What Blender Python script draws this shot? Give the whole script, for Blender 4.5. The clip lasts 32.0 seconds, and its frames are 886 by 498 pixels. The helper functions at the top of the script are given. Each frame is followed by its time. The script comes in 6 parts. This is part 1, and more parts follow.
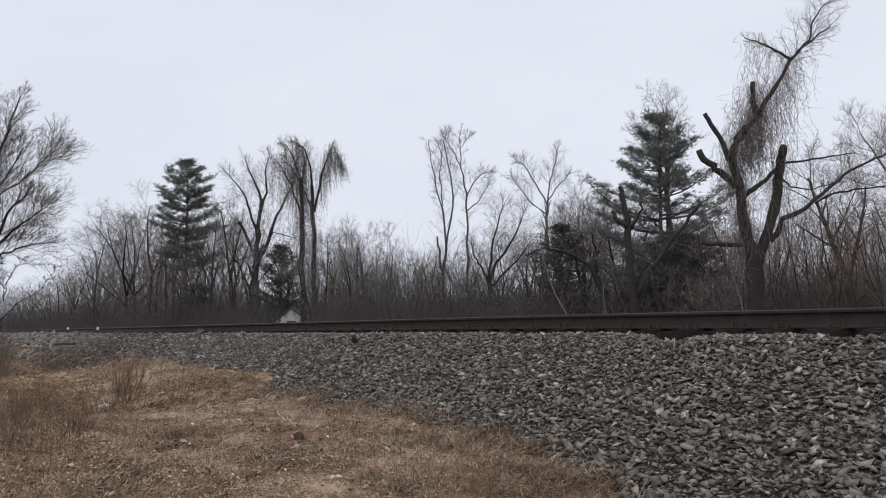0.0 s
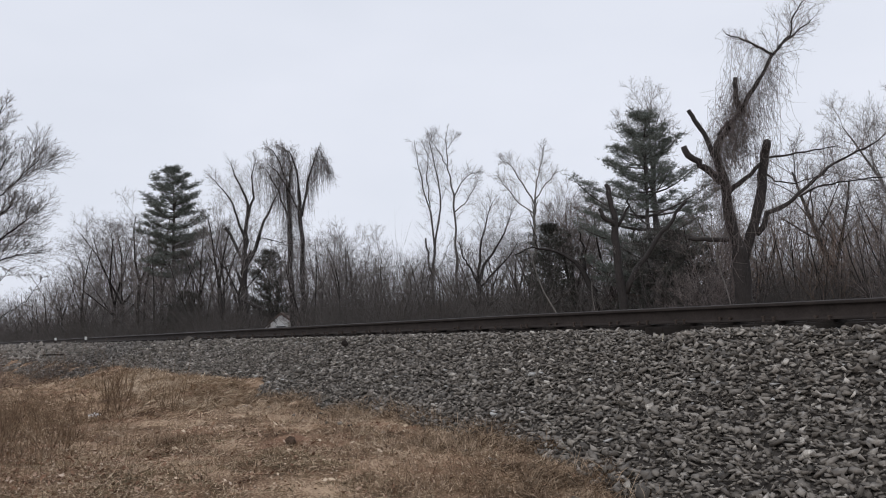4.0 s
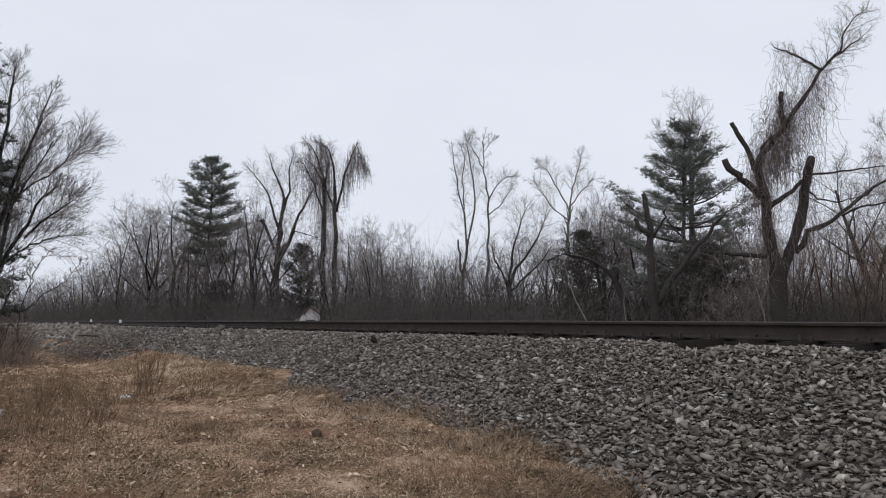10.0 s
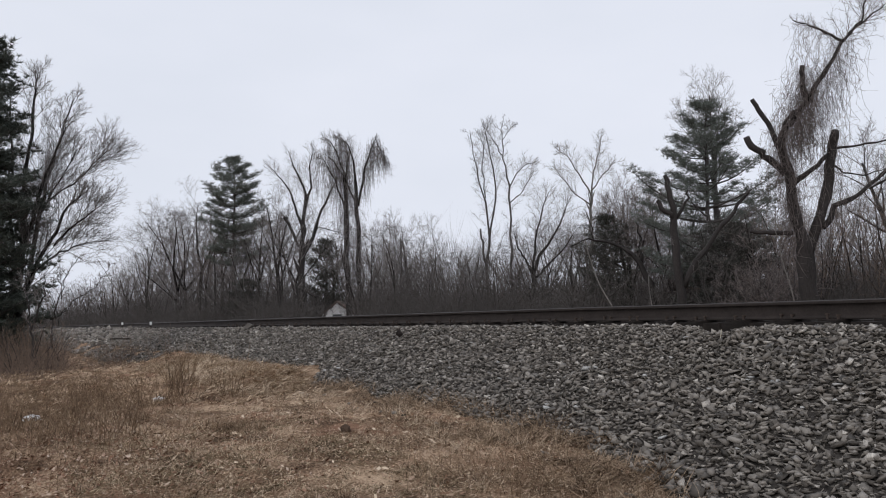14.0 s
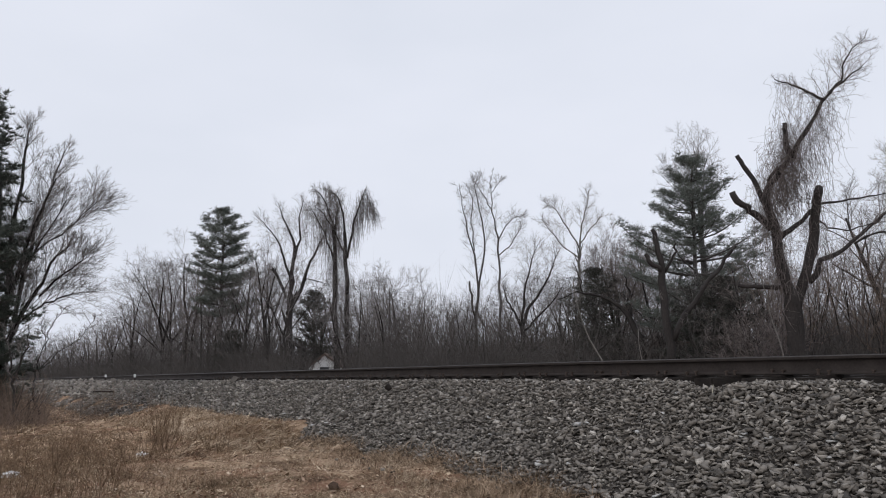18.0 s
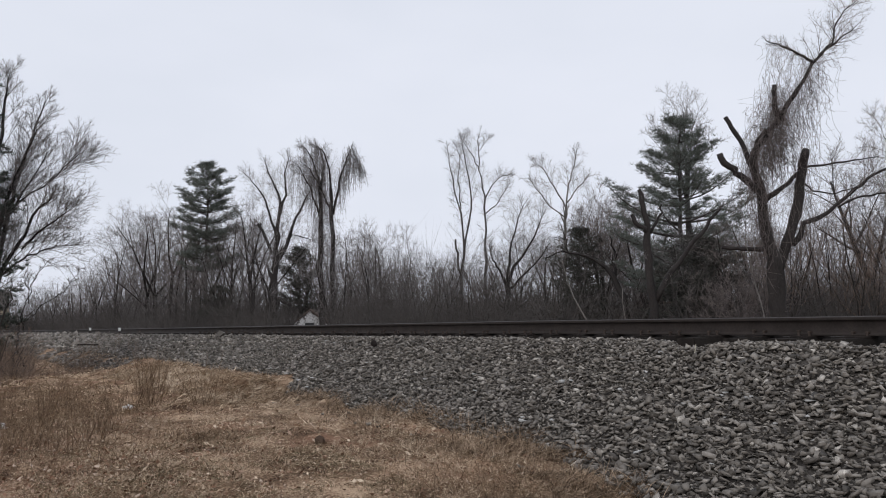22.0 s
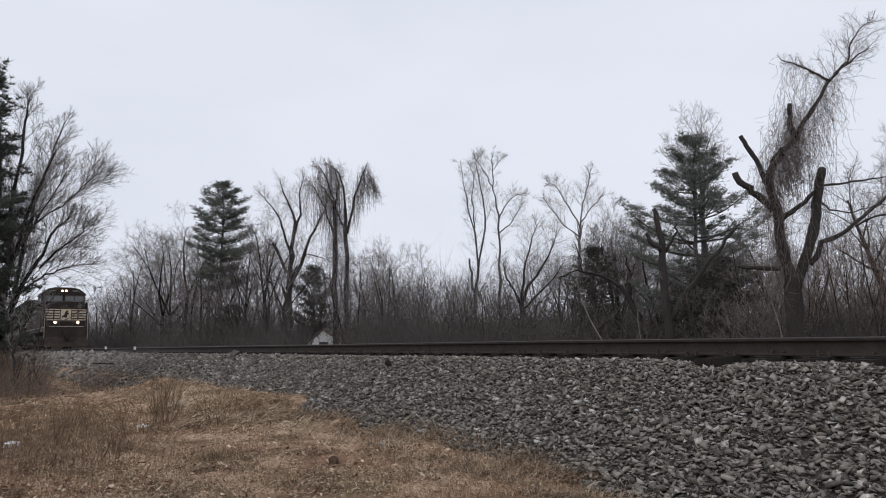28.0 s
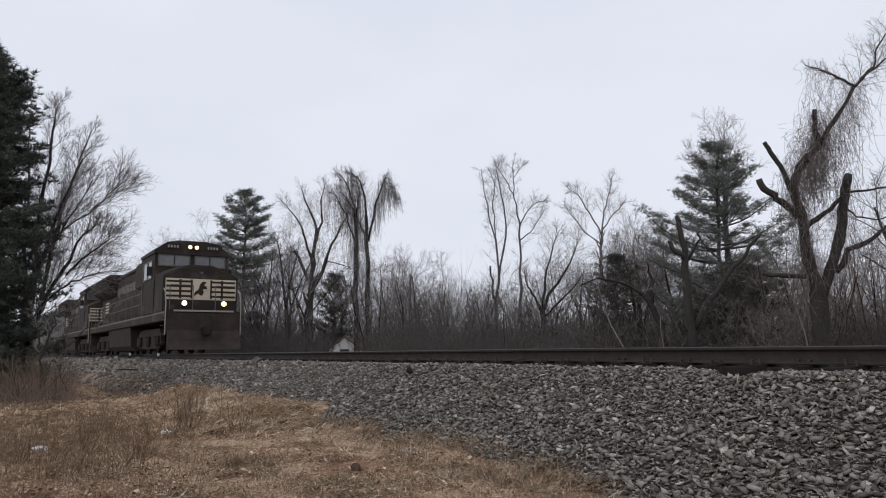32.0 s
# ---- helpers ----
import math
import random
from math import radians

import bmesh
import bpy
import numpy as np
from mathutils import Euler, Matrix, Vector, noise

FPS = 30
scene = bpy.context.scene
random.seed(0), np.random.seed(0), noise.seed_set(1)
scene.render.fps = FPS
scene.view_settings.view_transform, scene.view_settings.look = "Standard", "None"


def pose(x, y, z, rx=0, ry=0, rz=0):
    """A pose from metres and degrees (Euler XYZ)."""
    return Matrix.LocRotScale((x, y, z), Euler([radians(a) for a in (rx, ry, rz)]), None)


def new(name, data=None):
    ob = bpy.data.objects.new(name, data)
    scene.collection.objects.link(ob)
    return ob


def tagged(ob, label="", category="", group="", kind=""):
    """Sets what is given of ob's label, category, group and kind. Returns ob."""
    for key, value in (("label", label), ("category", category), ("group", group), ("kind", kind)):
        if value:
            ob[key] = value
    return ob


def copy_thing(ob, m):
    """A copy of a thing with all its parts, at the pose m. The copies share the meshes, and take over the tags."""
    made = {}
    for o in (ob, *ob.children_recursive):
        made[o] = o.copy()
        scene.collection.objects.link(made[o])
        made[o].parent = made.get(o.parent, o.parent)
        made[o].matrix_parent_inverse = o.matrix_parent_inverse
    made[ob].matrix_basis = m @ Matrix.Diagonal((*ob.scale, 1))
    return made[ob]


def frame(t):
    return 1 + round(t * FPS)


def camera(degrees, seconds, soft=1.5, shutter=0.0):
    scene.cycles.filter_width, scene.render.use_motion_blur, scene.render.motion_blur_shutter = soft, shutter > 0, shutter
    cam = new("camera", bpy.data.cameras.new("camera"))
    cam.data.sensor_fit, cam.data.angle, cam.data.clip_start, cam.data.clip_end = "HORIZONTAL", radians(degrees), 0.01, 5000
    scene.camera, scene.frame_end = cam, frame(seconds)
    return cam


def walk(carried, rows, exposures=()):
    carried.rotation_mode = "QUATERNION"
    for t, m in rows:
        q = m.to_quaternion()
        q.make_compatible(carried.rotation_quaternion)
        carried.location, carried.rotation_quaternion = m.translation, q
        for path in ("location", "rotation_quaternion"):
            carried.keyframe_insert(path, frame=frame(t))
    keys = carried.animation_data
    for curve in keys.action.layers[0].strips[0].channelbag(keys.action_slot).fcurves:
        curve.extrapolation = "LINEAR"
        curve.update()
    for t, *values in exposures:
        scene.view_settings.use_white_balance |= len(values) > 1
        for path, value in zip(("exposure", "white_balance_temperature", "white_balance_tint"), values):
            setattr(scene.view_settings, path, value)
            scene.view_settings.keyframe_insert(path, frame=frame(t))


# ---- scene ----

# ---------------------------------------------------------------- camera
cam = camera(60.79, 32.0, soft=1.05)
PATH = [
    (0, -0.015, 0.031, 1.184, 95.43, 1.02, 54.17),
    (0.5, -0.010, 0.025, 1.179, 95.93, 0.95, 54.15),
    (1, -0.004, 0.022, 1.185, 96.02, 1.05, 53.86),
    (1.5, -0.007, 0.025, 1.177, 95.74, 1.08, 53.82),
    (2, 0.006, 0.023, 1.178, 95.68, 1.63, 54.09),
    (2.5, 0.000, 0.022, 1.175, 95.62, 1.90, 54.11),
    (3, 0.001, 0.025, 1.174, 95.47, 2.07, 54.00),
    (3.5, 0.000, 0.031, 1.177, 95.49, 2.24, 53.80),
    (4, 0.002, 0.028, 1.176, 95.53, 2.38, 53.44),
    (4.5, 0.014, 0.021, 1.168, 95.39, 2.38, 53.17),
    (6.5, -0.001, 0.026, 1.169, 94.95, 1.80, 52.34),
    (7, -0.016, 0.033, 1.175, 94.89, 1.57, 52.75),
    (7.5, -0.023, 0.032, 1.175, 95.14, 1.69, 52.70),
    (8, -0.025, 0.027, 1.174, 95.28, 1.68, 52.67),
    (8.5, -0.044, 0.027, 1.182, 96.24, 0.17, 53.18),
    (9, -0.034, 0.030, 1.182, 96.95, 0.00, 52.70),
    (9.5, -0.021, 0.010, 1.187, 96.32, 0.02, 54.02),
    (10, -0.017, 0.007, 1.170, 95.68, -0.68, 55.54),
    (10.5, -0.019, 0.013, 1.180, 93.63, -0.67, 55.59),
    (11, -0.010, -0.002, 1.193, 93.17, -0.90, 56.34),
    (11.5, 0.002, -0.009, 1.188, 93.84, -0.33, 56.37),
    (12, 0.004, -0.007, 1.195, 94.65, -0.16, 56.97),
    (12.5, 0.031, -0.007, 1.193, 94.95, 0.41, 57.05),
    (13, 0.038, 0.000, 1.190, 94.57, 0.73, 57.36),
    (13.5, 0.033, 0.012, 1.189, 94.73, 1.20, 57.67),
    (14, 0.030, 0.017, 1.198, 94.91, 1.51, 57.54),
    (14.5, 0.030, 0.012, 1.196, 95.47, 1.48, 57.04),
    (16.5, 0.032, -0.008, 1.238, 98.19, 0.45, 56.60),
    (17, 0.020, -0.001, 1.232, 98.85, 0.92, 56.66),
    (17.5, 0.021, -0.004, 1.228, 99.26, 1.29, 56.90),
    (18, 0.020, -0.006, 1.214, 98.83, 1.34, 56.64),
    (18.5, 0.017, -0.004, 1.215, 97.15, 0.80, 56.82),
    (19, 0.012, -0.007, 1.218, 95.01, -0.13, 58.29),
    (19.5, 0.021, -0.011, 1.218, 94.68, -0.00, 57.88),
    (20, 0.012, -0.004, 1.216, 95.07, 0.64, 56.95),
    (20.5, 0.016, -0.004, 1.211, 94.96, 0.63, 55.85),
    (21, -0.011, -0.002, 1.209, 94.87, 0.46, 55.27),
    (21.5, -0.009, -0.017, 1.212, 95.01, 0.21, 56.08),
    (22, 0.001, -0.015, 1.215, 95.61, 0.70, 55.48),
    (22.5, 0.017, -0.013, 1.218, 96.26, 0.93, 55.35),
    (23, 0.011, -0.018, 1.221, 96.62, 1.04, 55.70),
    (23.5, 0.014, -0.029, 1.220, 96.43, 0.90, 57.37),
    (24, 0.006, -0.028, 1.218, 96.43, 0.84, 57.70),
    (24.5, 0.013, -0.039, 1.224, 96.71, 1.03, 57.66),
    (26.5, -0.003, -0.012, 1.219, 96.97, 0.80, 56.84),
    (27, -0.001, -0.018, 1.216, 97.01, 0.76, 56.50),
    (27.5, -0.015, -0.015, 1.214, 97.00, 0.68, 56.43),
    (28, -0.011, -0.014, 1.217, 97.08, 0.58, 56.52),
    (28.5, -0.014, -0.017, 1.214, 97.13, 0.41, 56.57),
    (29, -0.028, -0.006, 1.223, 97.17, 0.43, 56.68),
    (29.5, -0.013, -0.037, 1.210, 96.89, 0.10, 57.79),
    (30, -0.020, -0.026, 1.205, 96.31, -0.27, 58.25),
    (30.5, -0.021, -0.030, 1.207, 96.12, -0.07, 58.19),
    (31, -0.016, -0.027, 1.208, 96.43, 0.02, 58.15),
    (31.5, -0.003, -0.035, 1.216, 97.39, 0.43, 58.09),
    (32, -0.015, -0.028, 1.214, 97.66, 0.38, 58.06),
]
walk(cam, [(t, pose(x, y, z, rx, ry, rz)) for t, x, y, z, rx, ry, rz in PATH])

# ---------------------------------------------------------------- world and light: a bright, even overcast
world = bpy.data.worlds.new("overcast")
scene.world = world
world.use_nodes = True
wn, wl = world.node_tree.nodes, world.node_tree.links
wn.clear()
sky = wn.new("ShaderNodeTexSky")
sky.sky_type, sky.sun_disc = "NISHITA", False
sky.sun_elevation, sky.sun_rotation = radians(38), radians(150)
sky.air_density, sky.dust_density = 1.0, 4.0
sky_bg = wn.new("ShaderNodeBackground")
sky_bg.inputs["Strength"].default_value = 0.06
wl.new(sky.outputs[0], sky_bg.inputs["Color"])
cloud_co = wn.new("ShaderNodeTexCoord")
cloud_map = wn.new("ShaderNodeMapping")
cloud_map.inputs["Scale"].default_value = (1.0, 1.0, 2.6)
cloud_noise = wn.new("ShaderNodeTexNoise")
cloud_noise.inputs["Scale"].default_value = 1.7
cloud_noise.inputs["Detail"].default_value = 4.0
cloud_ramp = wn.new("ShaderNodeValToRGB")
cloud_ramp.color_ramp.elements[0].position, cloud_ramp.color_ramp.elements[0].color = 0.3, (0.682, 0.72, 0.808, 1)
cloud_ramp.color_ramp.elements[1].position, cloud_ramp.color_ramp.elements[1].color = 0.7, (0.772, 0.80, 0.888, 1)
cloud_bg = wn.new("ShaderNodeBackground")
cloud_bg.inputs["Strength"].default_value = 1.10
wl.new(cloud_co.outputs["Generated"], cloud_map.inputs["Vector"])
wl.new(cloud_map.outputs[0], cloud_noise.inputs["Vector"])
wl.new(cloud_noise.outputs["Fac"], cloud_ramp.inputs["Fac"])
wl.new(cloud_ramp.outputs["Color"], cloud_bg.inputs["Color"])
cover = wn.new("ShaderNodeMixShader")
cover.inputs[0].default_value = 0.93
wl.new(sky_bg.outputs[0], cover.inputs[1])
wl.new(cloud_bg.outputs[0], cover.inputs[2])
world_out = wn.new("ShaderNodeOutputWorld")
wl.new(cover.outputs[0], world_out.inputs["Surface"])

sun_lamp = bpy.data.lights.new("sun", "SUN")
sun_lamp.energy, sun_lamp.angle, sun_lamp.color = 0.5, radians(25), (1.0, 0.97, 0.92)
sun = new("sun", sun_lamp)
sun.matrix_world = pose(0, 0, 30, 52, 0, 30)

# ---------------------------------------------------------------- materials
def material(name, stops, scale=6.0, detail=6.0, rough=0.9, bump=0.3, fine=60.0, metal=0.0, spread="", stretch=(1, 1, 1), coord="Object", wear=None, spec=0.3, mottle=0.4):
    """Noise at two scales through a colour ramp; spread adds 'island' or 'object' variation; wear mixes a second colour in patches."""
    m = bpy.data.materials.new(name)
    m.use_nodes = True
    n, l = m.node_tree.nodes, m.node_tree.links
    b = n["Principled BSDF"]
    b.inputs["Roughness"].default_value, b.inputs["Metallic"].default_value = rough, metal
    b.inputs["Specular IOR Level"].default_value = spec
    co = n.new("ShaderNodeTexCoord")
    mp = n.new("ShaderNodeMapping")
    mp.inputs["Scale"].default_value = stretch
    l.new(co.outputs[coord], mp.inputs["Vector"])
    big, small = n.new("ShaderNodeTexNoise"), n.new("ShaderNodeTexNoise")
    for tex, s, d in ((big, scale, detail), (small, fine, 3.0)):
        tex.inputs["Scale"].default_value, tex.inputs["Detail"].default_value = s, d
        l.new(mp.outputs[0], tex.inputs["Vector"])
    mix = n.new("ShaderNodeMath")
    mix.operation = "MULTIPLY_ADD"
    l.new(small.outputs["Fac"], mix.inputs[0])
    mix.inputs[1].default_value = 0.45
    add = n.new("ShaderNodeMath")
    add.operation = "MULTIPLY"
    l.new(big.outputs["Fac"], add.inputs[0])
    add.inputs[1].default_value = 0.55
    l.new(add.outputs[0], mix.inputs[2])
    value = mix.outputs[0]
    if spread:
        src = n.new("ShaderNodeNewGeometry").outputs["Random Per Island"] if spread == "island" else n.new("ShaderNodeObjectInfo").outputs["Random"]
        both = n.new("ShaderNodeMath")
        both.operation = "MULTIPLY_ADD"
        l.new(src, both.inputs[0])
        both.inputs[1].default_value = 1.0 - mottle
        less = n.new("ShaderNodeMath")
        less.operation = "MULTIPLY"
        less.inputs[1].default_value = mottle
        l.new(value, less.inputs[0])
        l.new(less.outputs[0], both.inputs[2])
        value = both.outputs[0]
    ramp = n.new("ShaderNodeValToRGB")
    el = ramp.color_ramp.elements
    while len(el) < len(stops):
        el.new(0.5)
    for e, (p, c) in zip(el, stops):
        e.position, e.color = p, (*c, 1)
    l.new(value, ramp.inputs["Fac"])
    colour = ramp.outputs["Color"]
    if wear:
        wt = n.new("ShaderNodeTexNoise")
        wt.inputs["Scale"].default_value, wt.inputs["Detail"].default_value = wear[1], 8.0
        l.new(mp.outputs[0], wt.inputs["Vector"])
        wr = n.new("ShaderNodeMapRange")
        wr.inputs["From Min"].default_value, wr.inputs["From Max"].default_value = wear[2], wear[2] + 0.15
        l.new(wt.outputs["Fac"], wr.inputs["Value"])
        wm = n.new("ShaderNodeMix")
        wm.data_type = "RGBA"
        l.new(wr.outputs[0], wm.inputs["Factor"])
        l.new(colour, wm.inputs["A"])
        wm.inputs["B"].default_value = (*wear[0], 1)
        colour = wm.outputs["Result"]
    l.new(colour, b.inputs["Base Color"])
    if bump:
        bp = n.new("ShaderNodeBump")
        bp.inputs["Strength"].default_value, bp.inputs["Distance"].default_value = bump, 0.01
        l.new(mix.outputs[0], bp.inputs["Height"])
        l.new(bp.outputs[0], b.inputs["Normal"])
    return m


def glow(name, colour, strength):
    m = bpy.data.materials.new(name)
    m.use_nodes = True
    b = m.node_tree.nodes["Principled BSDF"]
    b.inputs["Base Color"].default_value = (*colour, 1)
    b.inputs["Emission Color"].default_value = (*colour, 1)
    b.inputs["Emission Strength"].default_value = strength
    return m


M_BARK = material("bark", ((0.3, (0.050, 0.045, 0.043)), (0.7, (0.135, 0.122, 0.116))), 3, 6, 0.95, 0.8, 40, stretch=(1, 1, 0.25))
M_BARK_DARK = material("dark_bark", ((0.3, (0.018, 0.016, 0.015)), (0.7, (0.064, 0.056, 0.053))), 3, 6, 0.95, 0.8, 40, stretch=(1, 1, 0.25))
M_BARK_PALE = material("pale_bark", ((0.3, (0.09, 0.082, 0.076)), (0.7, (0.26, 0.24, 0.22))), 4, 6, 0.95, 0.6, 40, stretch=(1, 1, 0.3))
M_TWIG = material("twig", ((0.25, (0.125, 0.113, 0.109)), (0.75, (0.26, 0.236, 0.228))), 2, 3, 0.95, 0, 9, spread="island")
M_BRUSH = material("brushwood", ((0.2, (0.058, 0.051, 0.047)), (0.8, (0.110, 0.098, 0.090))), 2, 3, 0.95, 0, 9, spread="island")
M_TWIG_PALE = material("pale_twig", ((0.25, (0.13, 0.118, 0.112)), (0.75, (0.31, 0.28, 0.26))), 2, 3, 0.95, 0, 9, spread="island")
M_TWIG_RED = material("reddish_twig", ((0.25, (0.118, 0.099, 0.093)), (0.75, (0.230, 0.195, 0.184))), 2, 3, 0.95, 0, 9, spread="island")
M_TWIG_BROWN = material("brown_twig", ((0.25, (0.118, 0.088, 0.066)), (0.75, (0.25, 0.180, 0.140))), 2, 3, 0.95, 0, 9, spread="island")
M_NEEDLE = material("pine_needle", ((0.2, (0.118, 0.132, 0.118)), (0.8, (0.19, 0.206, 0.180))), 0.8, 4, 0.7, 0, 8, spread="island")
M_NEEDLE_DARK = material("dark_needle", ((0.2, (0.045, 0.054, 0.046)), (0.8, (0.11, 0.125, 0.105))), 0.8, 4, 0.75, 0, 8, spread="island")
M_NEEDLE_BROWN = material("dull_needle", ((0.2, (0.046, 0.046, 0.040)), (0.8, (0.098, 0.098, 0.084))), 0.8, 4, 0.8, 0, 8, spread="island")
M_GROUND = material("dead_grass_soil", ((0.38, (0.052, 0.032, 0.021)), (0.49, (0.23, 0.150, 0.098)), (0.60, (0.50, 0.365, 0.25))), 1.7, 10, 1.0, 1.0, 55, coord="Object", wear=((0.25, 0.142, 0.094), 1.3, 0.53), spec=0.05)


def floor_of_leaves(m):
    """Beyond the track the ground is covered by dark brown leaf mould."""
    n, l = m.node_tree.nodes, m.node_tree.links
    b = n["Principled BSDF"]
    old = b.inputs["Base Color"].links[0].from_socket
    co = n.new("ShaderNodeTexCoord")
    part_y = n.new("ShaderNodeSeparateXYZ")
    l.new(co.outputs["Object"], part_y.inputs[0])
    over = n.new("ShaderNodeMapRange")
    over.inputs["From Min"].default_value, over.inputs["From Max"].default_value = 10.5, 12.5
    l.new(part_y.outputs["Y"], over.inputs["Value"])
    mould = n.new("ShaderNodeMix")
    mould.data_type = "RGBA"
    mould.blend_type = "MIX"
    l.new(over.outputs[0], mould.inputs["Factor"])
    l.new(old, mould.inputs["A"])
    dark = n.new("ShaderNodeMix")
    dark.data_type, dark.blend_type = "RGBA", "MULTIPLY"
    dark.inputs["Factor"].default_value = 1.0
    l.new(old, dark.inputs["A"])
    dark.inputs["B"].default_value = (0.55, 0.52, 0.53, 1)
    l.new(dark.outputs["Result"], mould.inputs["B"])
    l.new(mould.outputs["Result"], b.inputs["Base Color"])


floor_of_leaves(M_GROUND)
M_BED = material("ballast_fines", ((0.35, (0.022, 0.019, 0.017)), (0.65, (0.085, 0.075, 0.067))), 9, 8, 1.0, 1.0, 50, spec=0.1)
M_STONE = material("ballast_stone", ((0.16, (0.060, 0.052, 0.044)), (0.46, (0.162, 0.142, 0.121)), (0.78, (0.31, 0.278, 0.242)), (0.86, (0.66, 0.61, 0.54))), 22, 5, 0.66, 0.25, 110, spread="island", spec=0.35, mottle=0.36)
M_RUST = material("rail_rust", ((0.3, (0.020, 0.016, 0.014)), (0.7, (0.052, 0.041, 0.036))), 6, 7, 0.85, 0.3, 60, metal=0.2)
M_RAILTOP = material("worn_rail_head", ((0.3, (0.06, 0.053, 0.051)), (0.7, (0.115, 0.105, 0.10))), 4, 4, 0.5, 0.05, 50, metal=0.9)
M_TIE = material("creosoted_tie", ((0.3, (0.010, 0.008, 0.007)), (0.7, (0.040, 0.032, 0.027))), 3, 6, 0.95, 0.7, 30, stretch=(4, 0.6, 4))
M_BLADE = material("dry_grass_blade", ((0.20, (0.045, 0.028, 0.019)), (0.48, (0.29, 0.198, 0.126)), (0.76, (0.82, 0.65, 0.47))), 0.9, 6, 0.95, 0, 8, spread="island", spec=0.08, mottle=0.42)
M_TANGLE = material("brown_grass_blade", ((0.28, (0.050, 0.033, 0.022)), (0.48, (0.185, 0.124, 0.080)), (0.72, (0.52, 0.39, 0.275))), 1.2, 6, 0.95, 0, 8, spread="island", spec=0.08, mottle=0.5)
M_OLIVE = material("short_olive_grass", ((0.2, (0.070, 0.060, 0.033)), (0.8, (0.21, 0.178, 0.105))), 1.0, 4, 0.95, 0, 8, spread="island", spec=0.08)
M_STRAW = material("straw_blade", ((0.15, (0.14, 0.088, 0.055)), (0.45, (0.42, 0.312, 0.215)), (0.82, (0.73, 0.60, 0.45))), 0.6, 3, 0.95, 0, 8, spread="island", spec=0.08)
M_STONE_ONE = material("single_ballast_stone", ((0.16, (0.060, 0.052, 0.044)), (0.46, (0.162, 0.142, 0.121)), (0.78, (0.31, 0.278, 0.242)), (0.86, (0.66, 0.61, 0.54))), 0.7, 5, 0.66, 0.25, 3.4, spread="object", spec=0.35, mottle=0.36)
M_WHITE_STONE = material("whitish_stone", ((0.3, (0.36, 0.35, 0.33)), (0.7, (0.62, 0.61, 0.59))), 2, 4, 0.9, 0.2, 9, spec=0.2)
M_DARK_ROCK = material("dark_rock", ((0.3, (0.016, 0.013, 0.012)), (0.7, (0.055, 0.045, 0.04))), 2, 4, 0.95, 0.4, 9, spec=0.2)
M_SOIL = material("brown_soil", ((0.3, (0.045, 0.030, 0.022)), (0.7, (0.13, 0.09, 0.065))), 6, 6, 1.0, 1.0, 60, spec=0.05)
M_LEAF = material("dead_leaf", ((0.2, (0.14, 0.072, 0.046)), (0.55, (0.32, 0.19, 0.125)), (0.88, (0.66, 0.55, 0.44))), 3, 3, 0.9, 0, 20, spread="island", spec=0.1)
M_STEM = material("dry_weed_stem", ((0.2, (0.100, 0.066, 0.043)), (0.8, (0.29, 0.200, 0.130))), 2, 3, 0.95, 0, 9, spread="island", spec=0.1)
M_PAPER = material("white_litter", ((0.3, (0.62, 0.62, 0.61)), (0.7, (0.82, 0.82, 0.81))), 5, 4, 0.6, 0.2, 30)
M_RUST_PALE = material("spike_rust", ((0.3, (0.05, 0.036, 0.03)), (0.7, (0.11, 0.085, 0.07))), 6, 7, 0.85, 0.3, 60, metal=0.1)
M_LETTER = material("grimed_lettering", ((0.3, (0.10, 0.095, 0.09)), (0.7, (0.20, 0.19, 0.175))), 2, 6, 0.7, 0.05, 20)
M_STALK = material("pale_straw", ((0.3, (0.5, 0.45, 0.35)), (0.7, (0.7, 0.65, 0.52))), 2, 3, 0.9, 0, 9)

# ---------------------------------------------------------------- mesh tools
def mesh_np(name, verts, faces, mats, smooth=False, index=None):
    """A mesh from an array of points and arrays of equal-sided faces."""
    me = bpy.data.meshes.new(name)
    verts = np.asarray(verts, dtype=np.float32)
    faces = [np.asarray(f, dtype=np.int32) for f in faces if len(f)]
    me.vertices.add(len(verts))
    me.vertices.foreach_set("co", verts.ravel())
    loops = np.concatenate([f.ravel() for f in faces])
    sizes = np.concatenate([np.full(len(f), f.shape[1], dtype=np.int32) for f in faces])
    starts = np.concatenate(([0], np.cumsum(sizes)[:-1])).astype(np.int32)
    me.loops.add(len(loops))
    me.loops.foreach_set("vertex_index", loops)
    me.polygons.add(len(sizes))
    me.polygons.foreach_set("loop_start", starts)
    me.polygons.foreach_set("loop_total", sizes)
    if smooth:
        me.polygons.foreach_set("use_smooth", np.ones(len(sizes), dtype=bool))
    for m in mats:
        me.materials.append(m)
    if index is not None:
        me.polygons.foreach_set("material_index", np.asarray(index, dtype=np.int32))
    me.update(calc_edges=True)
    return me


def thing(name, at=(0, 0, 0), turn=0, label="", category="", group="", kind=""):
    ob = new(name)
    ob.empty_display_size = 0.3
    ob.matrix_world = pose(*at, 0, 0, turn)
    return tagged(ob, label, category, group, kind)


def child(name, me, parent, label="", at=None):
    ob = new(name, me)
    ob.parent = parent
    if at is not None:
        ob.matrix_basis = at
    if label:
        ob["label"] = label
    return ob


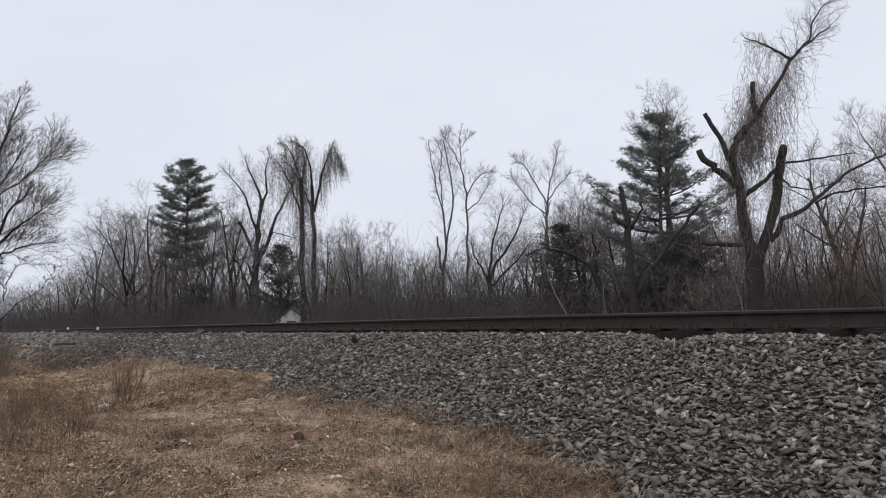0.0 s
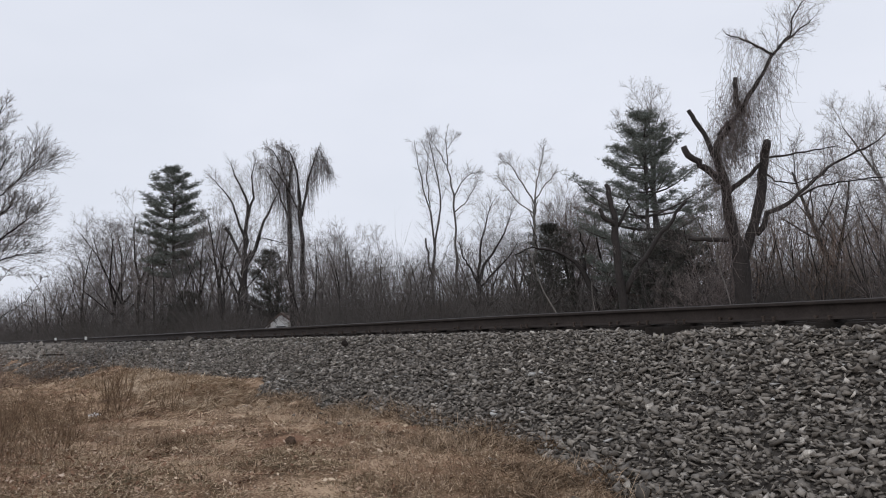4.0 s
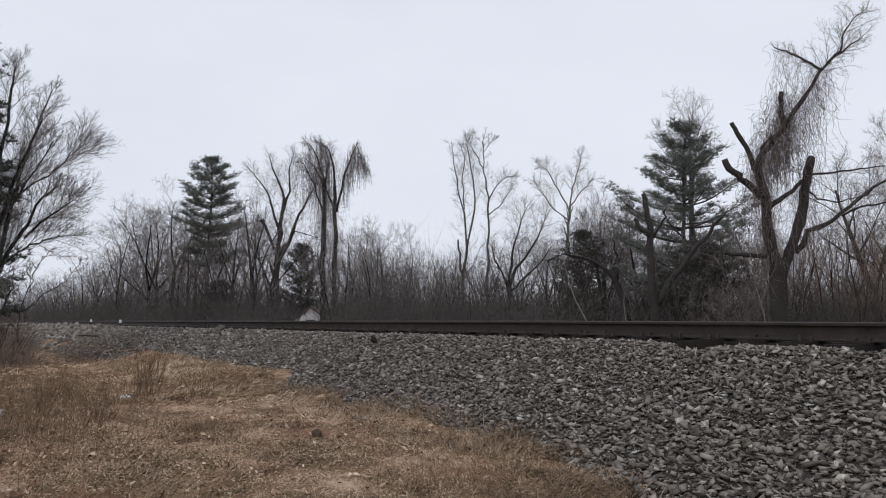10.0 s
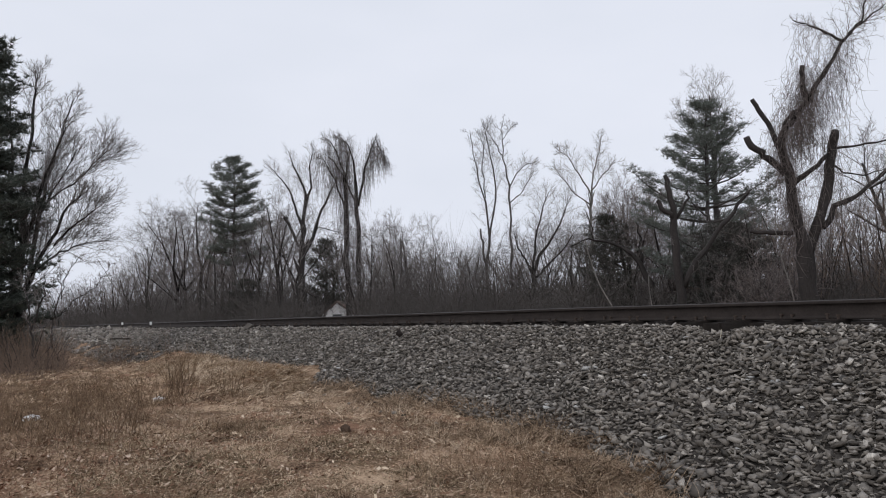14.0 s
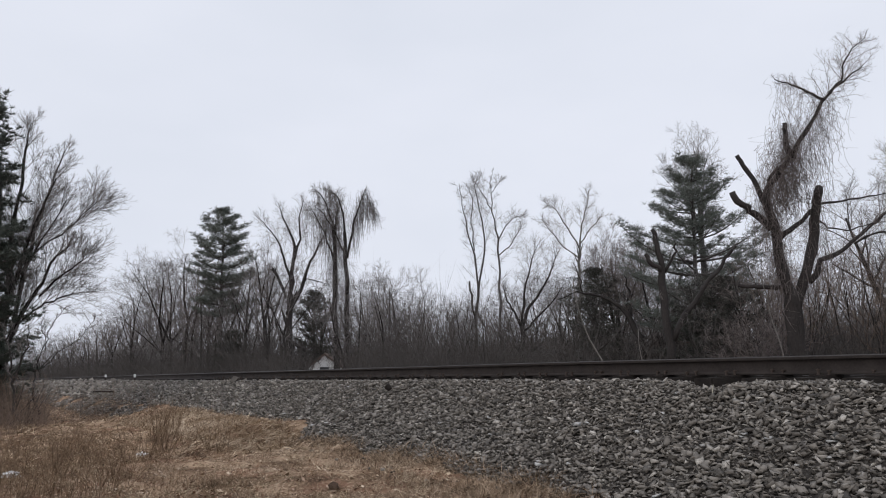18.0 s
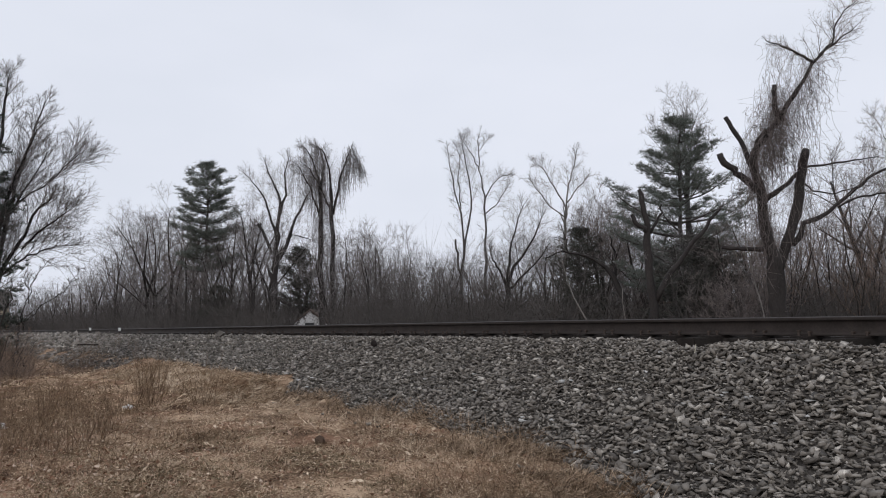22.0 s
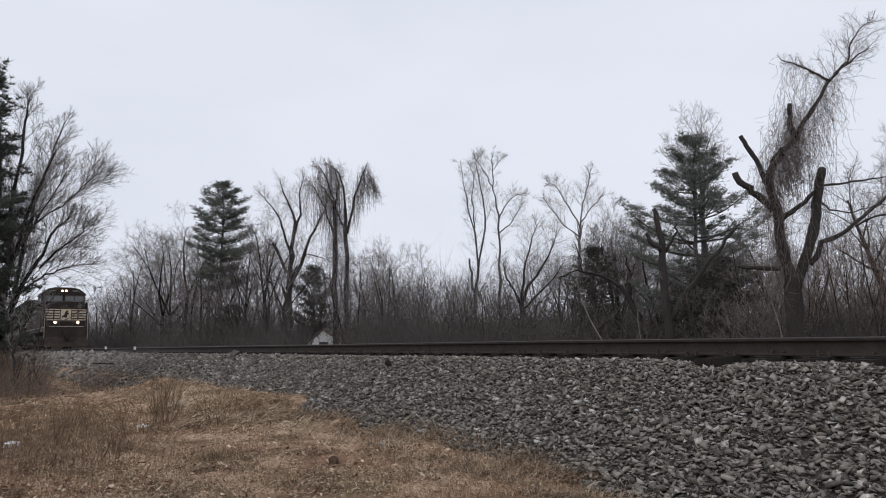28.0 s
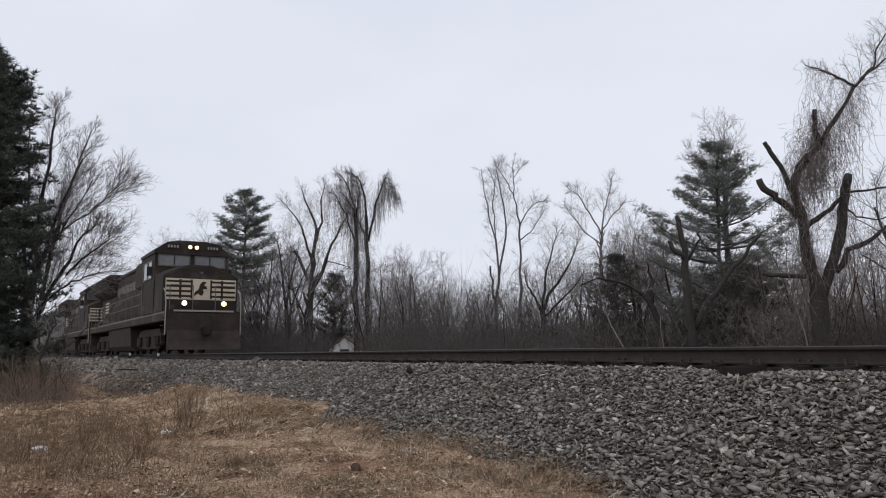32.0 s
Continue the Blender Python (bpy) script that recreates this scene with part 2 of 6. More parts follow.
def part(name, bm, mat, parent, label="", at=None, smooth=False):
    me = bpy.data.meshes.new(name)
    bm.to_mesh(me)
    bm.free()
    for m in (mat if isinstance(mat, (list, tuple)) else (mat,)):
        me.materials.append(m)
    if smooth:
        me.polygons.foreach_set("use_smooth", np.ones(len(me.polygons), dtype=bool))
    return child(name, me, parent, label, at)


def box(bm, x0, x1, y0, y1, z0, z1, bevel=0.0, mat=0):
    vs = [bm.verts.new((x, y, z)) for z in (z0, z1) for y in (y0, y1) for x in (x0, x1)]
    fs = [bm.faces.new([vs[i] for i in f]) for f in ((0, 2, 3, 1), (4, 5, 7, 6), (0, 1, 5, 4), (2, 6, 7, 3), (0, 4, 6, 2), (1, 3, 7, 5))]
    for f in fs:
        f.material_index = mat
    if bevel:
        es = list({e for f in fs for e in f.edges})
        got = bmesh.ops.bevel(bm, geom=es, offset=bevel, segments=2, affect="EDGES", clamp_overlap=True)
        for f in got["faces"]:
            f.material_index = mat
    return vs


def boxed(x0, x1, y0, y1, z0, z1, bevel=0.0):
    bm = bmesh.new()
    box(bm, x0, x1, y0, y1, z0, z1, bevel)
    return bm


def prism(bm, outline, axis, a, b, mat=0):
    """An outline of (u, v) pushed from a to b along an axis: 'x' takes (y, z), 'y' takes (x, z), 'z' takes (x, y)."""
    def place(u, v, w):
        return {"x": (w, u, v), "y": (u, w, v), "z": (u, v, w)}[axis]
    lo, hi = [bm.verts.new(place(u, v, a)) for u, v in outline], [bm.verts.new(place(u, v, b)) for u, v in outline]
    n = len(outline)
    fs = [bm.faces.new(lo[::-1]), bm.faces.new(hi)]
    fs += [bm.faces.new((lo[i], lo[(i + 1) % n], hi[(i + 1) % n], hi[i])) for i in range(n)]
    for f in fs:
        f.material_index = mat
    bmesh.ops.recalc_face_normals(bm, faces=fs)
    return fs


def rod(bm, a, b, r, sides=8, r2=None, mat=0):
    a, b = Vector(a), Vector(b)
    q = (b - a).to_track_quat("Z", "Y")
    ring = lambda p, s: [bm.verts.new(p + q @ Vector((s * math.cos(2 * math.pi * i / sides), s * math.sin(2 * math.pi * i / sides), 0))) for i in range(sides)]
    lo, hi = ring(a, r), ring(b, r if r2 is None else r2)
    fs = [bm.faces.new(lo[::-1]), bm.faces.new(hi)] + [bm.faces.new((lo[i], lo[(i + 1) % sides], hi[(i + 1) % sides], hi[i])) for i in range(sides)]
    for f in fs:
        f.material_index = mat
    return fs


def bent_rod(bm, pts, r, sides=6):
    for a, b in zip(pts[:-1], pts[1:]):
        rod(bm, a, b, r, sides)


# ---------------------------------------------------------------- trees
def prisms(segs, sides):
    """Tapered sticks (x0 y0 z0 r0 x1 y1 z1 r1 a row) as one set of points and four-sided faces."""
    s = np.asarray(segs, dtype=np.float64)
    a, b, ra, rb = s[:, 0:3], s[:, 4:7], s[:, 3], s[:, 7]
    d = b - a
    d /= np.linalg.norm(d, axis=1, keepdims=True) + 1e-9
    up = np.where(np.abs(d[:, 2:3]) > 0.9, np.array([[1.0, 0, 0]]), np.array([[0, 0, 1.0]]))
    u = np.cross(d, up)
    u /= np.linalg.norm(u, axis=1, keepdims=True) + 1e-9
    v = np.cross(d, u)
    n = len(s)
    verts = np.empty((n, 2, sides, 3))
    for k in range(sides):
        w = u * math.cos(2 * math.pi * k / sides) + v * math.sin(2 * math.pi * k / sides)
        verts[:, 0, k] = a + w * ra[:, None]
        verts[:, 1, k] = b + w * rb[:, None]
    base = (np.arange(n) * 2 * sides)[:, None, None]
    k = np.arange(sides)
    quad = np.stack([k, (k + 1) % sides, (k + 1) % sides + sides, k + sides], axis=1)[None]
    return verts.reshape(-1, 3), (base + quad).reshape(-1, 4)


def points(segs):
    """Twig ends: three-sided spikes that run out to a point."""
    s = np.asarray(segs, dtype=np.float64)
    v, _ = prisms(s, 3)
    v = v.reshape(len(s), 2, 3, 3)
    verts = np.concatenate([v[:, 0], s[:, None, 4:7]], axis=1).reshape(-1, 3)
    o = (np.arange(len(s)) * 4)[:, None, None]
    tri = np.array([[0, 1, 3], [1, 2, 3], [2, 0, 3]])[None]
    return verts, (o + tri).reshape(-1, 3)


def tube(line, radii, sides):
    """One limb: rings joined along a line of points."""
    p, r = np.asarray(line, dtype=np.float64), np.asarray(radii, dtype=np.float64)
    t = np.gradient(p, axis=0)
    t /= np.linalg.norm(t, axis=1, keepdims=True) + 1e-9
    u = np.cross(t, np.array([0.31, 0.95, 0.05]))
    u /= np.linalg.norm(u, axis=1, keepdims=True) + 1e-9
    v = np.cross(t, u)
    n = len(p)
    verts = np.empty((n, sides, 3))
    for k in range(sides):
        ang = 2 * math.pi * k / sides
        verts[:, k] = p + (u * math.cos(ang) + v * math.sin(ang)) * r[:, None]
    k = np.arange(sides)
    base = (np.arange(n - 1) * sides)[:, None, None]
    quad = np.stack([k, (k + 1) % sides, (k + 1) % sides + sides, k + sides], axis=1)[None]
    caps = [np.arange(sides)[::-1][None], (np.arange(sides) + (n - 1) * sides)[None]]
    return verts.reshape(-1, 3), (base + quad).reshape(-1, 4), caps


class Wood:
    """Collects limbs (joined tubes) and twigs (loose sticks) of one tree."""

    def __init__(self, seed):
        self.rng = random.Random(seed)
        self.limbs, self.twigs, self.tips = [], [], []

    def turn(self, d, angle):
        """d leant by angle in a chance direction."""
        r = self.rng
        side = d.cross(Vector((r.uniform(-1, 1), r.uniform(-1, 1), r.uniform(-1, 1))))
        if side.length < 1e-4:
            side = Vector((1, 0, 0))
        return (d * math.cos(angle) + side.normalized() * math.sin(angle)).normalized()

    def line(self, p, d, length, r0, r1, steps, wander, lift):
        """A wandering line from p; returns its points and radii."""
        pts, rad = [p.copy()], [r0]
        for i in range(steps):
            d = (self.turn(d, self.rng.uniform(0, wander)) + Vector((0, 0, lift / steps))).normalized()
            p = p + d * (length / steps)
            pts.append(p.copy())
            rad.append(r0 + (r1 - r0) * (i + 1) / steps)
        return pts, rad, d

    def keep(self, pts, rad, thick):
        if rad[0] > thick:
            self.limbs.append((pts, rad))
        else:
            for i in range(len(pts) - 1):
                self.twigs.append((*pts[i], rad[i], *pts[i + 1], rad[i + 1]))

    def branch(self, p, d, length, r, level, o):
        """A branch with its side branches, down to the twigs."""
        rng = self.rng
        if level <= 0:
            q = p + (self.turn(d, rng.uniform(0, 0.2)) + Vector((0, 0, o["lift"]))).normalized() * length
            self.tips.append((*p, min(r, o["fine"] * 1.3), *q, 0.0))
            return
        steps = max(2, o["steps"] - (o["levels"] - level))
        pts, rad, end = self.line(p, d, length, r, max(r * o["taper"], o["fine"]), steps, o["wander"], o["lift"])
        self.keep(pts, rad, o["thick"])
        count = o["kids"][o["levels"] - level] if o["levels"] - level < len(o["kids"]) else o["kids"][-1]
        for k in range(count):
            bare = o["clear"] if level == o["levels"] and "clear" in o else o["bare"]
            f = bare + (1 - bare) * (k + rng.random()) / count
            i = min(int(f * steps), steps - 1)
            q = pts[i].lerp(pts[i + 1], f * steps - i)
            axis = (pts[i + 1] - pts[i]).normalized()
            kid = self.turn(axis, radians(rng.uniform(*o["angle"])))
            kid = (kid + Vector((0, 0, o["rise"]))).normalized()
            size = length * rng.uniform(*o["ratio"]) * (1.15 - 0.5 * f)
            self.branch(q, kid, size, max(rad[i] * o["thin"], o["fine"]), level - 1, o)
        self.branch(pts[-1], end, length * 0.45, max(rad[-1], o["fine"]), level - 1, o)

    def strands(self, pts, count, drop, fine, spread=0.12, sway=0.16):
        """Hanging vine strands along a line of points."""
        rng = self.rng
        for _ in range(count):
            i = rng.randrange(len(pts) - 1)
            p = pts[i].lerp(pts[i + 1], rng.random()) + Vector((rng.gauss(0, spread), rng.gauss(0, spread), 0))
            n = rng.randint(4, 9)
            fall = rng.uniform(*drop) / n
            for _k in range(n):
                q = p + Vector((rng.gauss(0, sway), rng.gauss(0, sway), -fall * rng.uniform(0.7, 1.2)))
                self.twigs.append((*p, fine, *q, fine))
                if rng.random() < 0.5:
                    s = q + Vector((rng.gauss(0, 0.2), rng.gauss(0, 0.2), rng.uniform(-0.25, 0.12)))
                    self.twigs.append((*q, fine * 0.7, *s, fine * 0.6))
                p = q

    def limb_mesh(self, mat, name="trunk"):
        vs, qs, caps, off = [], [], {}, 0
        for pts, rad in self.limbs:
            sides = 10 if rad[0] > 0.12 else (7 if rad[0] > 0.05 else 5)
            v, q, c = tube(pts, rad, sides)
            vs.append(v), qs.append(q + off)
            for cap in c:
                caps.setdefault(sides, []).append(cap + off)
            off += len(v)
        return mesh_np(name, np.concatenate(vs), [np.concatenate(qs)] + [np.concatenate(c) for c in caps.values()], [mat], smooth=True)

    def twig_mesh(self, mat, name="crown"):
        v, q = prisms(self.twigs, 3)
        faces = [q]
        if self.tips:
            tv, tf = points(self.tips)
            faces.append(tf + len(v))
            v = np.concatenate([v, tv])
        return mesh_np(name, v, faces, [mat])


TREE = dict(levels=5, steps=6, wander=0.17, lift=0.06, taper=0.42, thin=0.5, thick=0.03, fine=0.0045, kids=(4, 4, 4, 3, 3), bare=0.25, angle=(26, 64), rise=0.08, ratio=(0.42, 0.68))


def ramify(w, p, d, length, r, level, o):
    """A branch that tapers and forks on down to fine twigs."""
    rng = w.rng
    fine = o["fine"]
    if level <= 0:
        w.tips.append((*p, fine, *(p + d * length), 0.0))
        return
    steps = level + 2
    pts, rad, end = w.line(p, d, length, r, max(r * o["taper"], fine), steps, o["wander"], o["lift"])
    if level == 1:
        w.tips.append((*p, fine * 1.3, *pts[-1], 0.0))
    else:
        w.keep(pts, rad, o["thick"])
    count = o["kids"][level]
    turn = rng.uniform(0, 6.283)
    for k in range(count):
        f = o["bare"] + (1 - o["bare"]) * (k + rng.random()) / count
        i = min(int(f * steps), steps - 1)
        q = pts[i].lerp(pts[i + 1], f * steps - i)
        axis = (pts[i + 1] - pts[i]).normalized()
        turn += 2.4 + rng.gauss(0, 0.35)
        u = axis.orthogonal().normalized()
        v = axis.cross(u)
        a = radians(rng.uniform(*o["angle"]))
        kid = axis * math.cos(a) + (u * math.cos(turn) + v * math.sin(turn)) * math.sin(a)
        kid = (kid + Vector((0, 0, o["rise"]))).normalized()
        ramify(w, q, kid, length * rng.uniform(*o["ratio"]) * (1.12 - 0.5 * f), max(rad[i] * o["thin"], fine), level - 1, o)


RAMIFY = dict(taper=0.25, wander=0.16, lift=0.12, thin=0.46, thick=0.022, fine=0.005, bare=0.18, angle=(28, 60), rise=0.07, ratio=(0.42, 0.68))


def ramified(count, **over):
    """How a tree forks; count sets how dense its crown is."""
    o = dict(RAMIFY, **over)
    k = (count / 900) ** (1 / 3)
    o["kids"] = {4: max(3, round(9 * k)), 3: max(3, round(7 * k)), 2: max(2, round(6 * k)), 1: over.get("ends", 4)}
    return o


def clothe(w, pts, count, length, r, level=2, dense=900, **over):
    """Side branches that fork down to twigs, along a limb."""
    o = ramified(dense, **over)
    turn = w.rng.uniform(0, 6.283)
    for k in range(count):
        f = (k + w.rng.random()) / count * (len(pts) - 1)
        i = min(int(f), len(pts) - 2)
        axis = (pts[i + 1] - pts[i]).normalized()
        turn += 2.4 + w.rng.gauss(0, 0.4)
        u = axis.orthogonal().normalized()
        v = axis.cross(u)
        a = radians(w.rng.uniform(*o["angle"]))
        d = axis * math.cos(a) + (u * math.cos(turn) + v * math.sin(turn)) * math.sin(a)
        d = (d + Vector((0, 0, o["rise"]))).normalized()
        ramify(w, pts[i].lerp(pts[i + 1], f - i), d, length * w.rng.uniform(0.55, 1.15) * (1.2 - 0.85 * f / len(pts)), r, level, o)


def grown(seed, height, radius, low=0.28, width=None, count=900, fine=0.005, thick=0.03, stems=1, lean=0.1, ends=4, level=4, **over):
    """A leafless tree: a stem that parts into a few leaders, which fork on into a rounded crown."""
    w = Wood(seed)
    rng = w.rng
    width = width or height * 0.27
    o = ramified(count, fine=fine, thick=thick, ends=ends, **over)
    begin = rng.uniform(0, 6.283)
    if stems > 1:
        for s in range(stems):
            a = begin + 6.283 * s / stems + rng.gauss(0, 0.3)
            d = Vector((math.cos(a) * lean, math.sin(a) * lean, 1)).normalized()
            ramify(w, Vector((0.12 * math.cos(a), 0.12 * math.sin(a), -0.1)), d, height * rng.uniform(0.62, 0.85), radius * rng.uniform(0.65, 0.9), level, o)
    else:
        fork = height * (low + 0.06)
        d = Vector((rng.gauss(0, 0.03), rng.gauss(0, 0.03), 1)).normalized()
        pts, rad, end = w.line(Vector((0, 0, -0.1)), d, fork, radius, radius * 0.8, 6, 0.06, 0.0)
        w.limbs.append((pts, rad))
        leaders = rng.choice((2, 3, 3))
        for s in range(leaders):
            a = begin + 6.283 * s / leaders + rng.gauss(0, 0.3)
            far = width * rng.uniform(0.3, 0.8)
            d = Vector((math.cos(a) * far, math.sin(a) * far, (height - fork) * rng.uniform(0.7, 1.0)))
            ramify(w, pts[-1], d.normalized(), d.length * 0.82, radius * rng.uniform(0.5, 0.7), level, o)
        clothe(w, pts[3:], 3, width * 0.9, radius * 0.3, 3, fine=fine, thick=thick, angle=(45, 75))
    fitted(w, height)
    wide = sorted(math.hypot(t[4], t[5]) for t in w.tips)[int(len(w.tips) * 0.97)]
    return narrowed(w, min(1.25, width / wide))


def fitted(w, height):
    """Scales a tree to its height."""
    heights = sorted(t[6] for t in w.tips)
    k = height / heights[int(len(heights) * 0.985)]
    w.limbs = [([p * k for p in l], rad) for l, rad in w.limbs]
    w.twigs = [(a * k, b * k, c * k, r, d * k, e * k, f * k, q) for a, b, c, r, d, e, f, q in w.twigs]
    w.tips = [(a * k, b * k, c * k, r, d * k, e * k, f * k, q) for a, b, c, r, d, e, f, q in w.tips]
    return w


def narrowed(w, k):
    """Scales a tree's breadth."""
    w.limbs = [([Vector((p.x * k, p.y * k, p.z)) for p in l], rad) for l, rad in w.limbs]
    w.twigs = [(a * k, b * k, c, r, d * k, e * k, f, q) for a, b, c, r, d, e, f, q in w.twigs]
    w.tips = [(a * k, b * k, c, r, d * k, e * k, f, q) for a, b, c, r, d, e, f, q in w.tips]
    return w


def place_tree(name, wood, at, turn, label, category, bark=None, twig=None, group=""):
    root = thing(name, at, turn, label, category, group)
    child("trunk", wood.limb_mesh(bark or M_BARK), root)
    if wood.twigs:
        child("crown", wood.twig_mesh(twig or M_TWIG), root)
    return root


def tufts(places, count, length, width, seed, mat, name="needles", flat=0.5):
    """Needle tufts: a spray of thin blades at each place (x y z and an outward way)."""
    rng = np.random.default_rng(seed)
    p = np.repeat(np.asarray([q[:3] for q in places]), count, axis=0)
    out = np.repeat(np.asarray([q[3:6] for q in places]), count, axis=0)
    n = len(p)
    d = rng.normal(0, 1, (n, 3))
    d[:, 2] *= flat
    d += out * 0.9
    d[:, 2] += 0.25
    d /= np.linalg.norm(d, axis=1, keepdims=True) + 1e-9
    side = np.cross(d, rng.normal(0, 1, (n, 3)))
    side /= np.linalg.norm(side, axis=1, keepdims=True) + 1e-9
    ln = length * rng.uniform(0.6, 1.25, (n, 1))
    a, b, c = p - side * width, p + side * width, p + d * ln
    verts = np.stack([a, b, c], axis=1).reshape(-1, 3)
    return mesh_np(name, verts, [np.arange(n * 3).reshape(-1, 3)], [mat])

# ---------------------------------------------------------------- lie of the land
# x runs along the track (the train comes from -x), y across it, the eye stands at the origin
RAIL_TOP, TRACK_Y, GAUGE = 1.235, 8.0, 1.435


def fall(x):
    """How far the line has dropped at x."""
    return 0.0035 * max(0.0, -8.0 - x)


def ease(v):
    v = min(1.0, max(0.0, v))
    return v * v * (3 - 2 * v)


def grass_z(x, y):
    z = 0.03 + 0.033 * min(4.3, max(-4.0, y)) - 0.055 * min(4.0, max(0.0, x + 6.0))
    z += 0.20 * ease((-10.3 - x) / 1.6) * ease((y - 2.7) / 1.5) + 0.05 * ease((-13 - x) / 9)
    z += 0.06 * ease((float(np.interp(x, (-10.6, -10.0, -7.4, -6.5), (3.5, 2.6, 1.45, -0.2))) - y) / 0.35 + 0.5 + 0.5 * noise.noise(Vector((x * 2.4, y * 2.4, 15.0)))) * ease((-6.4 - x) / 0.5)
    z -= 0.16 * ease((x + 4.2) / 1.6) * ease((y - 2.2) / 1.4) + 0.40 * ease((-17.8 - x) / 5.0) * ease((y - 1.2) / 1.5) * ease((5.2 - y) / 1.2)
    z += 0.05 * noise.noise(Vector((x * 0.9, y * 0.9, 3.1))) + 0.032 * noise.noise(Vector((x * 3.1, y * 3.1, 7.7))) + 0.026 * noise.noise(Vector((x * 7.3, y * 7.3, 4.4)))
    return z


def slope_z(x, y):
    """The ballast shoulder."""
    off = abs(y - TRACK_Y)
    dip = 0.075 * ease((1.36 - off) / 0.3) * (0.7 + 0.9 * noise.noise(Vector((x * 1.7, 0.0, 31.0))))
    for hx, hy, hr in ((-4.95, 6.62, 0.30), (-3.1, 6.75, 0.26), (-7.3, 6.75, 0.22), (-1.9, 6.7, 0.22)):
        dip += 0.13 * math.exp(-((x - hx) ** 2 + (y - hy) ** 2) / hr ** 2)
    wave = 0.05 * noise.noise(Vector((x * 0.8, y * 0.8, 11.0))) + 0.02 * noise.noise(Vector((x * 3.0, y * 3.0, 5.0)))
    return 1.005 - 0.43 * max(0.0, off - 1.68) + wave * min(1.0, max(0.15, off - 1.3)) - dip


def ground_z(x, y):
    far = 0.45 + 0.10 * noise.noise(Vector((x * 0.2, y * 0.2, 1.0)))
    far += (5.0 + 5.0 * noise.noise(Vector((x * 0.014, y * 0.014, 6.0)))) * ease((y - 50) / 110) + 3.0 * ease((-130 - x) / 150) * ease((y - 12) / 25)
    side = grass_z(x, y) if y < TRACK_Y else far
    return max(side, slope_z(x, y) - 0.09) - fall(x)


def spaced(lo, hi, dense_lo, dense_hi, step, grow=1.25):
    """Coordinates that lie close together in one stretch and spread out beyond it."""
    mid = list(np.arange(dense_lo, dense_hi + 1e-6, step))
    left, s, v = [], step, dense_lo
    while v > lo:
        s *= grow
        v -= s
        left.append(max(v, lo))
    right, s, v = [], step, dense_hi
    while v < hi:
        s *= grow
        v += s
        right.append(min(v, hi))
    return left[::-1] + mid + right


def sheet(name, xs, ys, height, mat):
    nx, ny = len(xs), len(ys)
    verts = np.array([(x, y, height(x, y)) for y in ys for x in xs])
    i, j = np.meshgrid(np.arange(nx - 1), np.arange(ny - 1))
    a = (j * nx + i).ravel()
    return mesh_np(name, verts, [np.stack([a, a + 1, a + nx + 1, a + nx], axis=1)], [mat], smooth=True)


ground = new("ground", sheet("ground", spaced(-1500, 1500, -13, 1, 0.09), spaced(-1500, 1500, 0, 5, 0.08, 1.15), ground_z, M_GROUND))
tagged(ground, "uneven ground of dead tan grass and brown soil", "ground", kind="structure")


def bed_z(x, y):
    toe = 3.72 + 0.28 * noise.noise(Vector((x * 0.55, 2.0, 0.0)))
    z = slope_z(x, y) - 0.035
    if y < 4.6:
        z = min(z, ground_z(x, y) + fall(x) + 0.05 - 0.25 * max(0.0, toe - y))
    return z - fall(x)


bed = new("ballast_bed", sheet("ballast_bed", spaced(-400, 80, -34, 4, 0.22, 1.15), list(np.arange(3.6, 12.5, 0.16)), bed_z, M_BED))
tagged(bed, "grey crushed-stone ballast embankment under the track", "ballast", kind="structure")

# ---------------------------------------------------------------- the two rails
RAIL = ((0.076, 0), (0.076, 0.012), (0.03, 0.028), (0.0095, 0.045), (0.0085, 0.125), (0.014, 0.14), (0.037, 0.15), (0.038, 0.176), (0.03, 0.186))


RAIL_PARTS = (("foot", (0, 1, 15, 16, 17), M_RUST), ("web", (2, 3, 4, 5, 11, 12, 13, 14), M_RUST), ("head", (6, 7, 8, 9, 10), M_RUST))


def rail_mesh(name, picks, mat):
    """Those sides of the rail's outline, drawn out along the line."""
    prof = list(RAIL) + [(-y, z) for y, z in RAIL[::-1]]
    xs = [80.0, 20.0, -8.0, -60.0, -420.0]
    n = len(prof)
    verts = [(x, y, z - 0.186 + RAIL_TOP - fall(x)) for x in xs for y, z in prof]
    quads, index = [], []
    for i in range(len(xs) - 1):
        for k in picks:
            quads.append((i * n + k, i * n + (k + 1) % n, (i + 1) * n + (k + 1) % n, (i + 1) * n + k))
            index.append(1 if name == "head" and k in (7, 8, 9) else 0)
    return mesh_np(name, verts, [quads], [mat, M_RAILTOP], index=index)


RAIL_MESHES = [(name, rail_mesh(name, picks, mat)) for name, picks, mat in RAIL_PARTS]
for side in (-1, 1):
    rail = thing("rail", (0, TRACK_Y + side * (GAUGE / 2 + 0.037), 0), 0, "rust-brown steel rail with a worn head", "rail", "rails of the track")
    for name, me in RAIL_MESHES:
        child(name, me, rail, "worn bright running surface" if name == "head" else "")

# ---------------------------------------------------------------- trees beyond the track
FACING = 52.7          # turns a tree's own x to run across the view


def across(x, y, depth=0.0):
    return Vector((x, depth, y))


